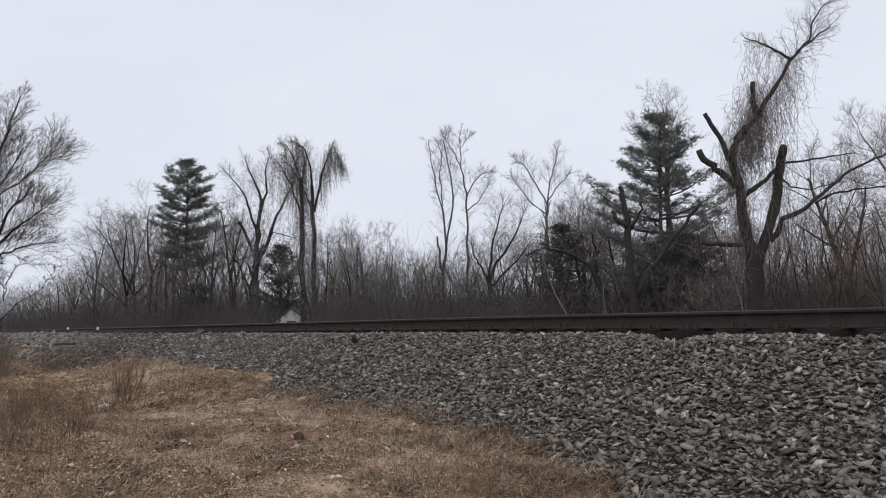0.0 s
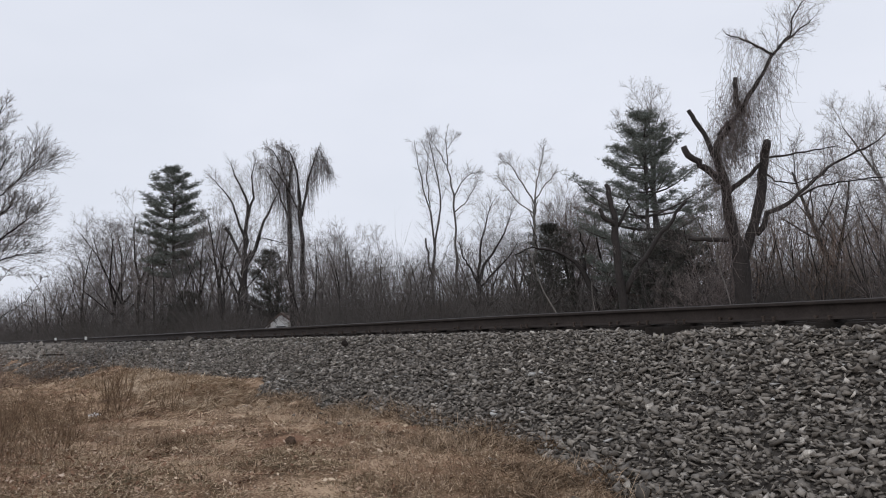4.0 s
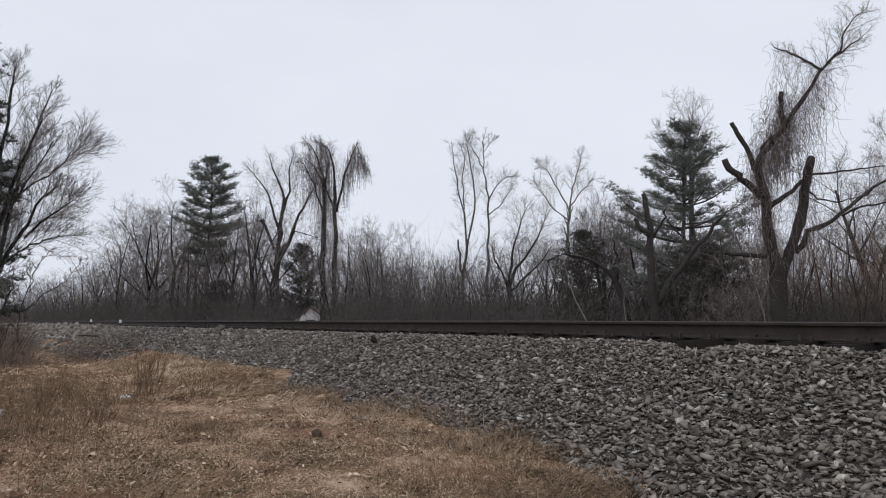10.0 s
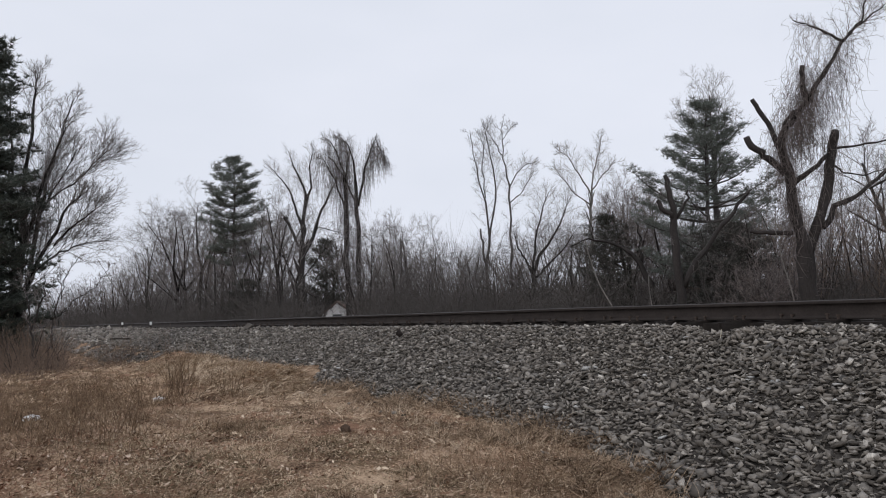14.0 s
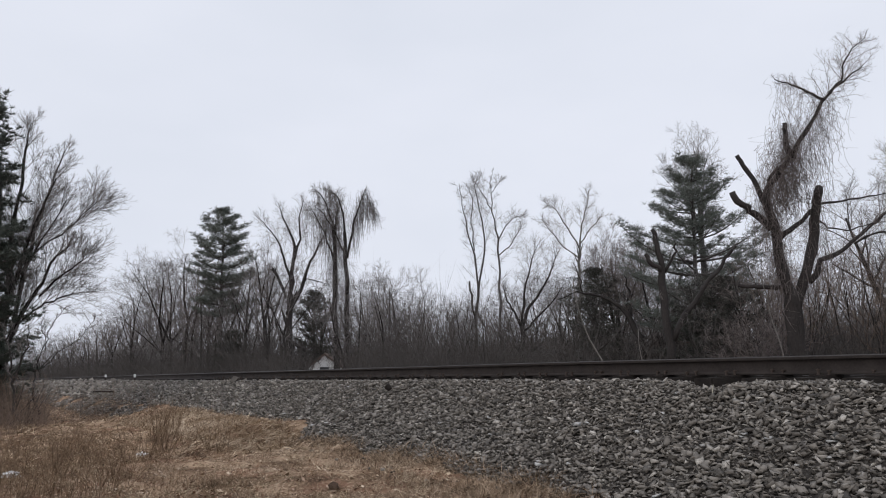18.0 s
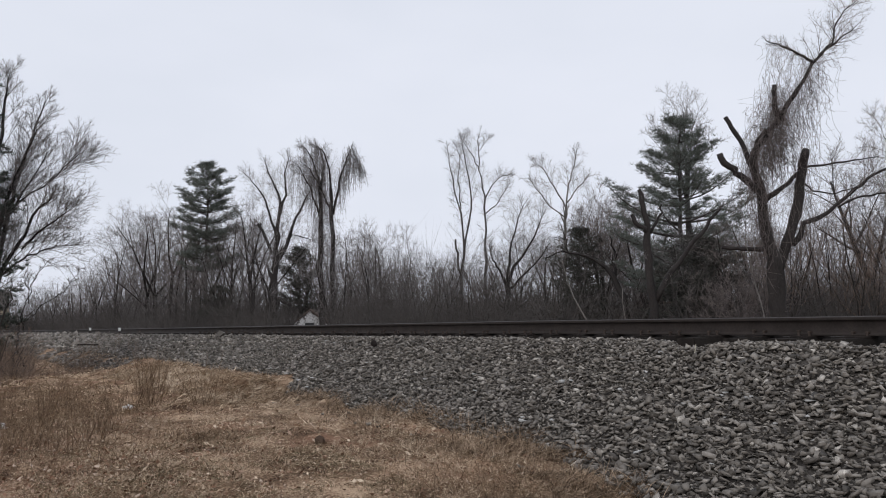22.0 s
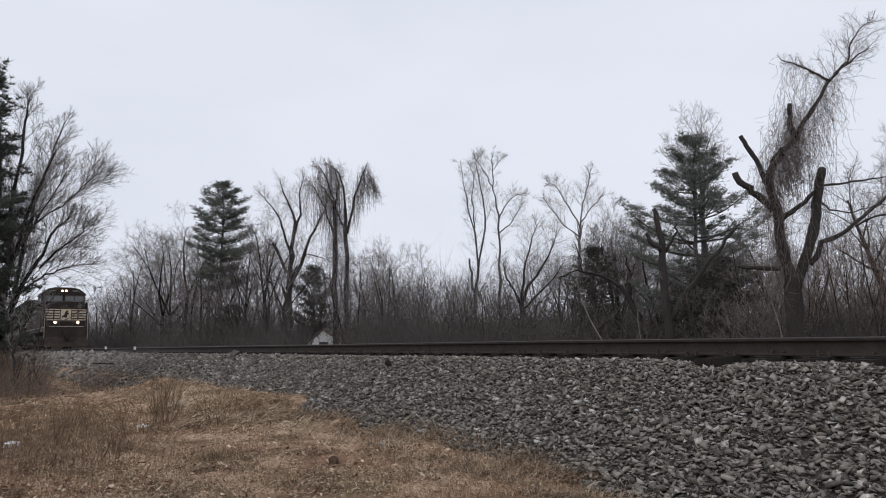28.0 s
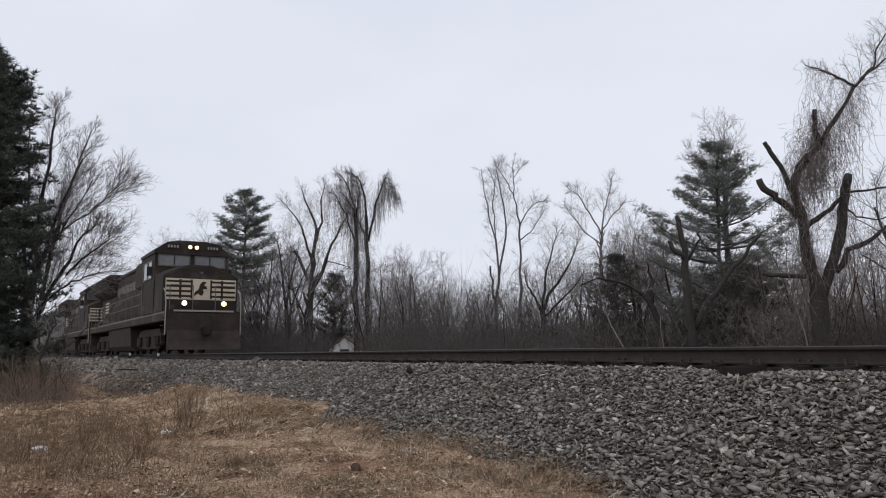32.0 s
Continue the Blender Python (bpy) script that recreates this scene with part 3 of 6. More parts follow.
def limb(w, pts, r0, r1, wiggle=0.05, fine_steps=3, lean=None):
    """A hand-laid limb through (across, up) points, roughened a little. Returns its points."""
    rng = w.rng
    out, rad = [], []
    total = len(pts) - 1
    lean = rng.uniform(-0.25, 0.25) if lean is None else lean
    for i in range(total):
        for k in range(fine_steps):
            f = (i + k / fine_steps) / total
            a, b = pts[i], pts[i + 1]
            t = k / fine_steps
            out.append(Vector((a[0] + (b[0] - a[0]) * t + rng.gauss(0, wiggle), lean * f * total * 0.5 + rng.gauss(0, wiggle), a[1] + (b[1] - a[1]) * t + rng.gauss(0, wiggle * 0.5))))
            rad.append((r0 + (r1 - r0) * f) * rng.uniform(0.9, 1.12))
    out.append(across(*pts[-1], lean * total * 0.5))
    rad.append(r1)
    w.limbs.append((out, rad))
    return out


def broken_tree():
    """The big dead tree with sawn-off limbs, one tall leaning limb and hanging vines."""
    w = Wood(11)
    limb(w, [(-0.08, -0.1), (-0.12, 0.47), (-0.13, 1.29), (-0.13, 1.89), (-0.16, 2.34)], 0.25, 0.19, 0.015, lean=0.0)
    left = limb(w, [(-0.17, 2.19), (-0.31, 2.8), (-0.39, 3.41), (-0.45, 4.03), (-0.58, 4.65), (-0.63, 4.96)], 0.155, 0.105, 0.02, lean=0.0)
    limb(w, [(-0.62, 4.73), (-0.89, 5.43), (-1.1, 5.82), (-1.24, 6.09)], 0.072, 0.058, 0.012, lean=0.0)
    limb(w, [(-0.5, 4.05), (-0.92, 4.49), (-1.22, 4.73), (-1.44, 5.09)], 0.092, 0.082, 0.02, lean=0.0)
    up = limb(w, [(-0.62, 4.8), (-0.4, 5.27), (-0.1, 5.67), (0.22, 5.98)], 0.095, 0.07, 0.02, lean=0.0)
    limb(w, [(-0.6, 4.95), (-0.42, 5.4), (-0.2, 5.75)], 0.06, 0.03, 0.02, lean=0.0)
    tall = limb(w, [(0.2, 5.95), (0.47, 6.46), (0.81, 6.94), (1.15, 7.5), (1.48, 7.82), (1.89, 8.15), (2.3, 8.47)], 0.075, 0.012, 0.025, lean=0.0)
    top = limb(w, [(1.38, 7.74), (1.68, 8.07), (1.78, 8.47), (2.06, 8.93), (2.45, 9.26)], 0.035, 0.01, 0.025, lean=0.0)
    fork = limb(w, [(1.16, 7.55), (0.77, 7.79), (0.39, 7.99), (-0.07, 8.18)], 0.04, 0.012, 0.03, lean=0.0)
    column = limb(w, [(0.2, 5.9), (0.06, 6.46), (0.11, 6.94)], 0.085, 0.06, 0.02, lean=0.0)
    right = limb(w, [(-0.1, 1.9), (0.21, 2.65), (0.48, 3.41), (0.62, 4.18), (0.73, 4.8), (0.82, 5.12)], 0.15, 0.10, 0.02, lean=0.0)
    limb(w, [(-0.31, 3.79), (0.13, 4.1), (0.66, 4.57)], 0.075, 0.055, 0.02, lean=0.0)
    b1 = limb(w, [(0.36, 2.65), (0.69, 3.18), (1.16, 3.33), (1.47, 3.56), (1.95, 3.95), (2.44, 4.34), (3.07, 4.68), (3.54, 4.88), (4.02, 5.12), (4.51, 5.51)], 0.075, 0.012, 0.025)
    b2 = limb(w, [(0.76, 4.66), (1.39, 4.73), (2.0, 4.8), (2.62, 4.88)], 0.036, 0.012, 0.02)
    b3 = limb(w, [(1.55, 3.59), (1.94, 3.79), (2.56, 3.9), (3.33, 3.95), (4.09, 3.96)], 0.034, 0.01, 0.02)
    b4 = limb(w, [(0.64, 4.33), (0.97, 4.03), (1.42, 3.95), (1.88, 4.06), (2.42, 4.15)], 0.028, 0.01, 0.02)
    limb(w, [(-0.42, 2.5), (-0.93, 2.52), (-1.49, 2.58)], 0.07, 0.05, 0.03, lean=0.0)
    fine = dict(fine=0.0034, wander=0.24)
    clothe(w, tall[9:], 22, 0.8, 0.010, 2, **fine)
    clothe(w, top[3:], 20, 0.8, 0.010, 2, **fine)
    clothe(w, fork, 16, 0.7, 0.009, 2, **fine)
    clothe(w, b1[9:], 26, 1.2, 0.011, 2, rise=0.5, **fine)
    clothe(w, b2[3:], 7, 0.7, 0.008, 2, rise=0.4, **fine)
    clothe(w, b3[2:], 10, 0.7, 0.008, 2, rise=0.4, **fine)
    clothe(w, b4[3:], 7, 0.6, 0.007, 2, rise=0.3, **fine)
    # hanging vines: a loose curtain under the tall limb, thickest on the upright stub
    w.strands(up, 80, (0.4, 2.0), 0.0036, 0.2, 0.09)
    w.strands(tall[:10], 90, (0.5, 2.8), 0.0036, 0.14, 0.085)
    w.strands(tall[6:14], 45, (0.3, 2.0), 0.0034, 0.14, 0.09)
    w.strands(column, 130, (0.2, 1.6), 0.0036, 0.2, 0.09)
    w.strands(fork, 60, (0.2, 2.0), 0.0034, 0.12, 0.085)
    w.strands(left[4:], 170, (0.4, 2.4), 0.0042, 0.17, 0.07)
    w.strands(right[5:], 70, (0.4, 2.4), 0.0042, 0.16, 0.07)
    w.strands(b1[4:10], 14, (0.3, 1.2), 0.0036, 0.1, 0.05)
    rng = w.rng
    for _ in range(620):
        f = rng.random()
        p = Vector((-0.45 + 0.75 * f + rng.gauss(0, 0.24), rng.gauss(0, 0.3), 5.1 + 2.2 * f * rng.random() + rng.gauss(0, 0.35)))
        for _k in range(rng.randint(4, 8)):
            q = p + Vector((rng.gauss(0, 0.06), rng.gauss(0, 0.06), rng.gauss(-0.09, 0.10)))
            w.twigs.append((*p, 0.0042, *q, 0.0036))
            p = q
    return w


place_tree("broken_tree", broken_tree(), (-11.27, 18.53, 0.55), FACING, "large dead tree with sawn-off limbs and hanging bare vines", "tree", M_BARK_DARK, M_TWIG_RED)


def pine(seed, height, spread, bare, radius, tiers, per, profile, rise=0.35, clumps=9, vary=(0.6, 1.1), inner=0.3):
    """A pine: a straight trunk and tiers of level boughs whose ends turn up, each with clumps of needles.
    profile: how far the boughs reach (parts of spread) against height (parts of the crown). Returns wood and clump places."""
    w = Wood(seed)
    rng = w.rng
    pts = [Vector((0.05 * rng.gauss(0, 1) * (i > 0), 0.05 * rng.gauss(0, 1) * (i > 0), height * i / 12)) for i in range(13)]
    w.limbs.append((pts, [radius * (1 - 0.93 * i / 12) for i in range(13)]))
    places = []
    for t in range(tiers):
        f0 = (t + 0.5 + rng.gauss(0, 0.12)) / tiers
        a0 = rng.uniform(0, 6.28)
        for k in range(per):
            f = min(0.985, max(0.0, f0 + rng.gauss(0, 0.018)))
            reach = spread * float(np.interp(f, [p for p, _ in profile], [v for _, v in profile])) * rng.uniform(*vary)
            a = a0 + 6.28 * k / per + rng.uniform(-0.3, 0.3)
            z = height * (bare + (1 - bare) * f)
            d = Vector((math.cos(a), math.sin(a), -0.12 + 0.5 * f ** 2)).normalized()
            bp, br, _ = w.line(Vector((0, 0, z)), d, reach, 0.014 + 0.012 * reach, 0.006, 6, 0.12, rise)
            w.keep(bp, br, 0.02)
            for c in range(max(3, int(clumps * reach / spread + 2))):
                g = inner + (1 - inner) * (c + rng.random()) / max(3, int(clumps * reach / spread + 2))
                i = min(5, int(g * 6))
                q = bp[i].lerp(bp[i + 1], g * 6 - i)
                along = (bp[i + 1] - bp[i]).normalized()
                level = Vector((-along.y, along.x, 0)) * (1 if c % 2 else -1)
                side = (along * rng.uniform(0.4, 0.9) + level * rng.uniform(0.3, 1.0) + Vector((0, 0, rng.uniform(0.05, 0.35)))).normalized()
                tip = q + side * rng.uniform(0.08, 0.24) * (0.4 + reach) * (1.25 - 0.6 * g)
                w.twigs.append((*q, 0.007, *tip, 0.004))
                places.append((*tip, side.x * 0.5, side.y * 0.5, 0.55))
                places.append((*q.lerp(tip, 0.45), side.x * 0.5, side.y * 0.5, 0.5))
            places.append((*bp[-1], d.x * 0.5, d.y * 0.5, 0.6))
    return w, places


def place_pine(name, at, label, seed, mat, bark=M_BARK, blades=40, tuft_len=0.24, width=0.012, spray=0.1, flat=0.5, **kw):
    w, places = pine(seed, **kw)
    root = thing(name, at, FACING, label, "tree")
    child("trunk", w.limb_mesh(bark), root)
    child("twig_spray", w.twig_mesh(M_TWIG, "twig_spray"), root)["kind"] = "stuff"
    g = random.Random(seed)
    spread_out = [(p[0] + g.gauss(0, spray), p[1] + g.gauss(0, spray), p[2] + g.gauss(0, spray * 0.35), *p[3:]) for p in places for _ in range(4)]
    child("needles", tufts(spread_out, max(1, blades // 4), tuft_len, width, seed, mat, flat=flat), root, "dark green needles")
    return root


NARROW = ((0, 0.6), (0.15, 0.9), (0.35, 1.0), (0.6, 0.92), (0.74, 0.75), (0.85, 0.55), (0.94, 0.42), (1.0, 0.2))
BROAD = ((0, 0.7), (0.15, 0.95), (0.4, 1.0), (0.55, 0.92), (0.7, 0.6), (0.85, 0.38), (1.0, 0.12))
BUSHY = ((0, 0.8), (0.2, 1.0), (0.6, 0.85), (0.85, 0.55), (1.0, 0.1))
COLUMN = ((0, 1.0), (0.3, 1.0), (0.6, 0.86), (0.8, 0.68), (0.92, 0.4), (1.0, 0.06))
place_pine("pine_tree", (-53.35, 16.4, 0.3), "tall dark green pine behind the track", 21, M_NEEDLE, height=12.3, spread=2.5, bare=0.37, radius=0.2, tiers=12, per=8, profile=NARROW, clumps=10, blades=40, tuft_len=0.26, width=0.010, spray=0.15, flat=0.4, rise=0.55, vary=(0.4, 1.18))
place_pine("pine_tree", (-19.55, 25.25, 0.45), "broad open pine with layered boughs", 22, M_NEEDLE, height=8.9, spread=3.0, bare=0.14, radius=0.15, tiers=12, per=9, profile=BROAD, clumps=13, blades=44, tuft_len=0.19, width=0.0075, spray=0.12, rise=0.6, vary=(0.45, 1.2))
place_pine("evergreen_tree", (-21.9, -0.2, 0.1), "dense dark evergreen beside the track", 23, M_NEEDLE_DARK, height=8.9, spread=2.0, bare=0.02, radius=0.2, tiers=36, per=11, profile=COLUMN, clumps=9, blades=60, tuft_len=0.15, width=0.010, spray=0.13, vary=(0.6, 1.12), rise=0.5, inner=0.1)
place_pine("cedar_tree", (-24.9, 24.8, 0.4), "dark bushy cedar among bare trees", 24, M_NEEDLE_BROWN, height=5.0, spread=1.75, bare=0.04, radius=0.10, tiers=13, per=8, profile=BUSHY, clumps=6, blades=24, vary=(0.4, 1.15), tuft_len=0.15, width=0.008, spray=0.12, rise=0.8, inner=0.1)
place_pine("cedar_tree", (-49.45, 21.80, 0.35), "dark cedar half hidden by bare trunks", 25, M_NEEDLE_BROWN, height=6.2, spread=1.9, bare=0.1, radius=0.10, tiers=14, per=8, profile=BUSHY, clumps=6, blades=18, vary=(0.4, 1.15), tuft_len=0.22, width=0.013, spray=0.12, rise=0.8)
place_pine("cedar_tree", (-50.6, 16.4, 0.3), "dark cedar at the foot of a pine", 26, M_NEEDLE_BROWN, height=3.4, spread=1.4, bare=0.15, radius=0.10, tiers=8, per=6, profile=BUSHY, clumps=5, blades=16, tuft_len=0.26, width=0.012, spray=0.14, rise=0.5)
place_pine("cedar_tree", (-17.2, 23.2, 0.4), "low dark cedar under the broad pine", 27, M_NEEDLE_BROWN, height=3.6, spread=1.9, bare=0.05, radius=0.09, tiers=11, per=8, profile=BUSHY, clumps=7, blades=32, tuft_len=0.18, width=0.010, spray=0.12, rise=0.5)


def stand(name, label, seed, at, height, radius, bark=None, twig=None, **over):
    place_tree(name, grown(seed, height, radius, **over), at, FACING, label, "tree", bark, twig)


def hand_tree(name, at, seed, label, lines, bark, twig, more=None):
    """A tree of hand-laid limbs (points, radius from and to, side branches, their length)."""
    w = Wood(seed)
    laid = []
    for pts, r0, r1, count, length in lines:
        l = limb(w, pts, r0, r1, 0.035, lean=None if laid else 0.0)
        laid.append(l)
        if count:
            clothe(w, l[len(l) // 4:], round(count * 1.5), length, max(0.008, r1 * 0.8), 2, 1300, angle=(28, 62), fine=0.0046, rise=0.12)
    if more:
        more(w, laid)
    place_tree(name, w, at, FACING, label, "tree", bark, twig)


hand_tree("bare_tree", (-32.67, 23.71, 0.4), 31, "tall slender leafless tree with pale upright limbs", [
    ([(0, -0.1), (0.01, 0.54), (-0.03, 3.3), (0.15, 4.81), (0.06, 6.65), (-0.34, 8.04), (-0.53, 9.44), (-0.72, 10.7)], 0.095, 0.012, 22, 1.1),
    ([(0.15, 4.51), (0.57, 6.96), (0.51, 8.5), (0.11, 10.54), (0.3, 11.01)], 0.06, 0.01, 20, 1.1),
    ([(-0.03, 3.3), (-0.24, 4.51), (-0.3, 5.27)], 0.065, 0.05, 0, 0),
    ([(0.03, 6.96), (-0.16, 8.5), (-0.04, 9.75), (-0.17, 10.38)], 0.035, 0.01, 14, 1.0)], M_BARK, M_TWIG)
hand_tree("bare_tree", (-31.92, 24.74, 0.4), 32, "slender leafless tree with a forked pale top", [
    ([(0, -0.1), (0.0, 3.3), (0.06, 5.73), (0.0, 7.58), (-0.21, 9.13), (-0.27, 10.39), (-0.15, 11.18)], 0.085, 0.01, 18, 0.9),
    ([(0.0, 7.42), (0.46, 8.2), (0.92, 8.67), (1.45, 8.82)], 0.04, 0.01, 12, 0.9),
    ([(-0.24, 9.13), (-0.76, 10.07), (-1.17, 10.77)], 0.032, 0.008, 10, 0.8),
    ([(-0.24, 10.07), (0.16, 10.7), (0.35, 10.9)], 0.02, 0.008, 6, 0.6),
    ([(0.03, 6.65), (0.61, 7.11), (1.07, 7.73), (1.32, 8.2)], 0.035, 0.01, 11, 0.9)], M_BARK, M_TWIG)
hand_tree("bare_tree", (-43.75, 17.48, 0.35), 33, "leafless tree with several heavy crooked limbs", [
    ([(0.15, -0.1), (0.15, 0.7), (0.11, 2.98), (0.2, 5.36)], 0.27, 0.19, 3, 2.0),
    ([(0.21, 5.02), (0.33, 6.74), (0.44, 8.47), (-0.12, 9.87), (-0.69, 11.28)], 0.15, 0.014, 20, 1.3),
    ([(0.44, 7.6), (0.78, 8.82), (0.73, 10.22), (1.04, 11.46)], 0.09, 0.012, 18, 1.3),
    ([(0.07, 4.17), (0.87, 5.71), (1.5, 7.43), (2.16, 8.47), (2.81, 10.05)], 0.14, 0.014, 18, 1.3),
    ([(-0.04, 5.2), (-0.52, 6.39), (-0.88, 7.08)], 0.10, 0.075, 2, 0.7),
    ([(0.25, 6.05), (-0.29, 7.78), (-0.67, 8.82), (-1.39, 9.8), (-2.04, 10.4)], 0.085, 0.012, 18, 1.3),
    ([(0.61, 5.3), (1.26, 6.39), (2.57, 5.98)], 0.05, 0.014, 8, 1.0)], M_BARK_DARK, M_TWIG)
hand_tree("vine_tree", (-41.11, 19.37, 0.35), 34, "leafless tree with a thick trunk sheathed in vines", [
    ([(0.21, -0.1), (0.21, 0.7), (0.05, 4.27), (0.14, 7.63), (0.02, 9.51)], 0.2, 0.11, 0, 0),
    ([(0.03, 9.34), (-0.38, 10.54), (-0.81, 11.47), (-1.22, 11.75)], 0.06, 0.012, 14, 0.9),
    ([(0.06, 9.17), (0.3, 10.44), (0.01, 11.4), (-0.62, 11.86)], 0.06, 0.012, 14, 0.9),
    ([(0.04, 7.29), (-0.54, 8.99), (-1.25, 10.37), (-1.63, 10.54)], 0.06, 0.012, 14, 1.0)], M_BARK_DARK, M_TWIG,
    lambda w, laid: [w.strands(l[2:], n, drop, 0.0065, wide, 0.05) for l, n, drop, wide in zip(laid, (520, 70, 75, 60), ((0.3, 1.3), (0.8, 3.6), (0.8, 3.6), (0.8, 3.4)), (0.24, 0.12, 0.12, 0.12))])
hand_tree("vine_tree", (-40.49, 19.91, 0.35), 35, "tall leafless tree with arching vine-draped limbs", [
    ([(0.13, -0.1), (0.13, 0.7), (0.01, 4.25), (0.05, 6.93), (-0.1, 8.96)], 0.17, 0.1, 0, 0),
    ([(-0.09, 8.62), (-0.16, 10.16), (-0.49, 11.19), (-0.97, 11.57)], 0.07, 0.012, 14, 0.9),
    ([(0.02, 7.4), (0.49, 9.65), (0.87, 10.95), (1.19, 11.71)], 0.085, 0.014, 12, 0.6),
    ([(1.13, 11.5), (1.48, 10.75), (1.9, 9.92)], 0.02, 0.008, 14, 0.4),
    ([(0.01, 7.27), (-0.63, 8.96), (-1.34, 10.16), (-1.89, 10.61)], 0.06, 0.012, 16, 1.1)], M_BARK_DARK, M_TWIG,
    lambda w, laid: [w.strands(l[2:], n, drop, 0.0062, wide, 0.05) for l, n, drop, wide in zip(laid, (260, 70, 170, 90, 60), ((0.3, 1.3), (0.8, 3.4), (0.6, 2.6), (0.3, 1.3), (0.6, 3.0)), (0.18, 0.12, 0.2, 0.14, 0.12))])
hand_tree("bare_tree", (-28.11, 23.07, 0.4), 36, "wide low leafless tree with arching limbs", [
    ([(0, -0.1), (-0.02, 0.57), (0.01, 1.96), (-0.01, 2.64)], 0.15, 0.12, 2, 1.2),
    ([(-0.01, 2.56), (-0.34, 3.32), (-0.66, 3.86), (-0.8, 4.6)], 0.07, 0.02, 12, 1.3),
    ([(0.01, 2.5), (0.35, 3.45), (0.98, 4.27), (1.58, 5.3), (1.8, 6.2)], 0.085, 0.014, 18, 1.5),
    ([(0.15, 2.37), (0.75, 3.04), (1.5, 3.7), (2.1, 4.6)], 0.06, 0.014, 14, 1.2),
    ([(0.02, 2.64), (0.16, 4.14), (0.49, 5.51), (0.91, 6.5)], 0.07, 0.014, 16, 1.5)], M_BARK_DARK, M_TWIG)
hand_tree("bare_tree", (-27.28, 26.19, 0.4), 37, "leafless tree with a spreading open crown", [
    ([(-0.07, -0.1), (-0.05, 3.68), (0.0, 5.38), (0.07, 6.53)], 0.10, 0.06, 5, 1.2),
    ([(0.07, 6.39), (-0.43, 7.54), (-0.99, 8.41), (-1.55, 8.84)], 0.045, 0.01, 14, 1.0),
    ([(0.07, 6.53), (0.26, 7.68), (0.5, 8.55), (0.69, 9.43)], 0.05, 0.01, 14, 1.0),
    ([(0.08, 6.67), (0.71, 7.54), (1.35, 8.12)], 0.04, 0.01, 10, 0.9),
    ([(0.04, 5.96), (-0.72, 6.53), (-1.34, 7.39), (-1.79, 7.97)], 0.04, 0.01, 12, 1.0)], M_BARK_PALE, M_TWIG_PALE)
stand("bare_tree", "leafless tree with narrow broken limbs", 43, (-45.6, 17.0, 0.35), 9.0, 0.16, M_BARK_DARK, None, low=0.3, width=1.8)
stand("bare_tree", "small leafless tree among brush", 38, (-35.4, 20.1, 0.4), 6.4, 0.12, stems=2, low=0.2, width=2.4)
stand("bare_tree", "small leafless tree with a rounded crown", 44, (-34.2, 20.8, 0.4), 5.8, 0.11, stems=2, low=0.2, width=2.1)
stand("bare_tree", "dark leafless tree with forked limbs", 45, (-14.4, 29.8, 0.45), 7.6, 0.19, M_BARK_DARK, None, low=0.22, width=2.8, count=1200)
stand("bare_tree", "leafless tree with low crooked limbs", 46, (-12.0, 30.6, 0.45), 6.6, 0.16, M_BARK_DARK, None, stems=2, low=0.2, width=2.6, count=1200)
stand("bare_tree", "tall leafless tree with a pale feathery top", 47, (-14.2, 36.2, 0.45), 10.6, 0.17, None, M_TWIG_PALE, low=0.3, width=3.2, count=1300)
stand("bare_tree", "tall leafless tree with fine upright twigs", 48, (-9.2, 33.5, 0.45), 9.6, 0.16, None, M_TWIG_PALE, low=0.3, width=3.0, count=1300)
stand("bare_tree", "leafless tree behind a broad pine with twiggy top", 49, (-20.8, 27.2, 0.45), 10.9, 0.14, None, None, low=0.5, width=1.9, count=800)
stand("bare_tree", "broad dense leafless tree with reddish twigs", 56, (-25.3, 26.7, 0.4), 7.1, 0.14, M_BARK_DARK, M_TWIG_RED, low=0.12, width=2.7, count=1600, ends=5)
stand("bare_tree", "dense leafless tree with fine reddish twigs", 57, (-23.6, 27.6, 0.4), 7.0, 0.13, M_BARK_DARK, M_TWIG_RED, low=0.12, width=2.5, count=1500, ends=5)
stand("leafless_bush", "reddish leafless bush at the foot of a dead tree", 58, (-12.9, 19.6, 0.5), 2.6, 0.03, M_BARK, M_TWIG_RED, stems=5, lean=0.5, low=0.05, width=1.5, count=330, fine=0.005, thick=0.012)
stand("leafless_bush", "reddish leafless bush beside dead trees", 59, (-14.4, 20.6, 0.5), 2.2, 0.03, M_BARK, M_TWIG_RED, stems=5, lean=0.5, low=0.05, width=1.4, count=280, fine=0.005, thick=0.012)


for k, (x, y, high, wide) in enumerate(((-13.6, 22.4, 4.2, 2.0), (-15.4, 23.6, 3.8, 1.9), (-11.2, 22.6, 4.0, 2.0), (-9.2, 21.4, 3.6, 1.8), (-7.4, 22.6, 3.8, 1.9), (-9.8, 24.8, 4.8, 2.3), (-12.4, 26.0, 5.0, 2.4), (-6.2, 24.6, 4.2, 2.0), (-18.4, 24.6, 3.6, 1.8), (-21.4, 25.6, 4.0, 1.9), (-15.2, 24.9, 5.0, 2.1), (-13.6, 25.6, 5.4, 2.2), (-10.8, 25.2, 5.0, 2.2), (-8.0, 24.9, 5.2, 2.2))):
    stand("leafless_bush", "brown leafless shrub among dead trees", 160 + k, (x, y, 0.45), high, 0.04, M_BARK_DARK, M_TWIG_RED if k % 2 else M_TWIG_BROWN, stems=7, lean=0.45, low=0.05, width=wide, count=420, fine=0.0038, thick=0.014, level=3, wander=0.26)


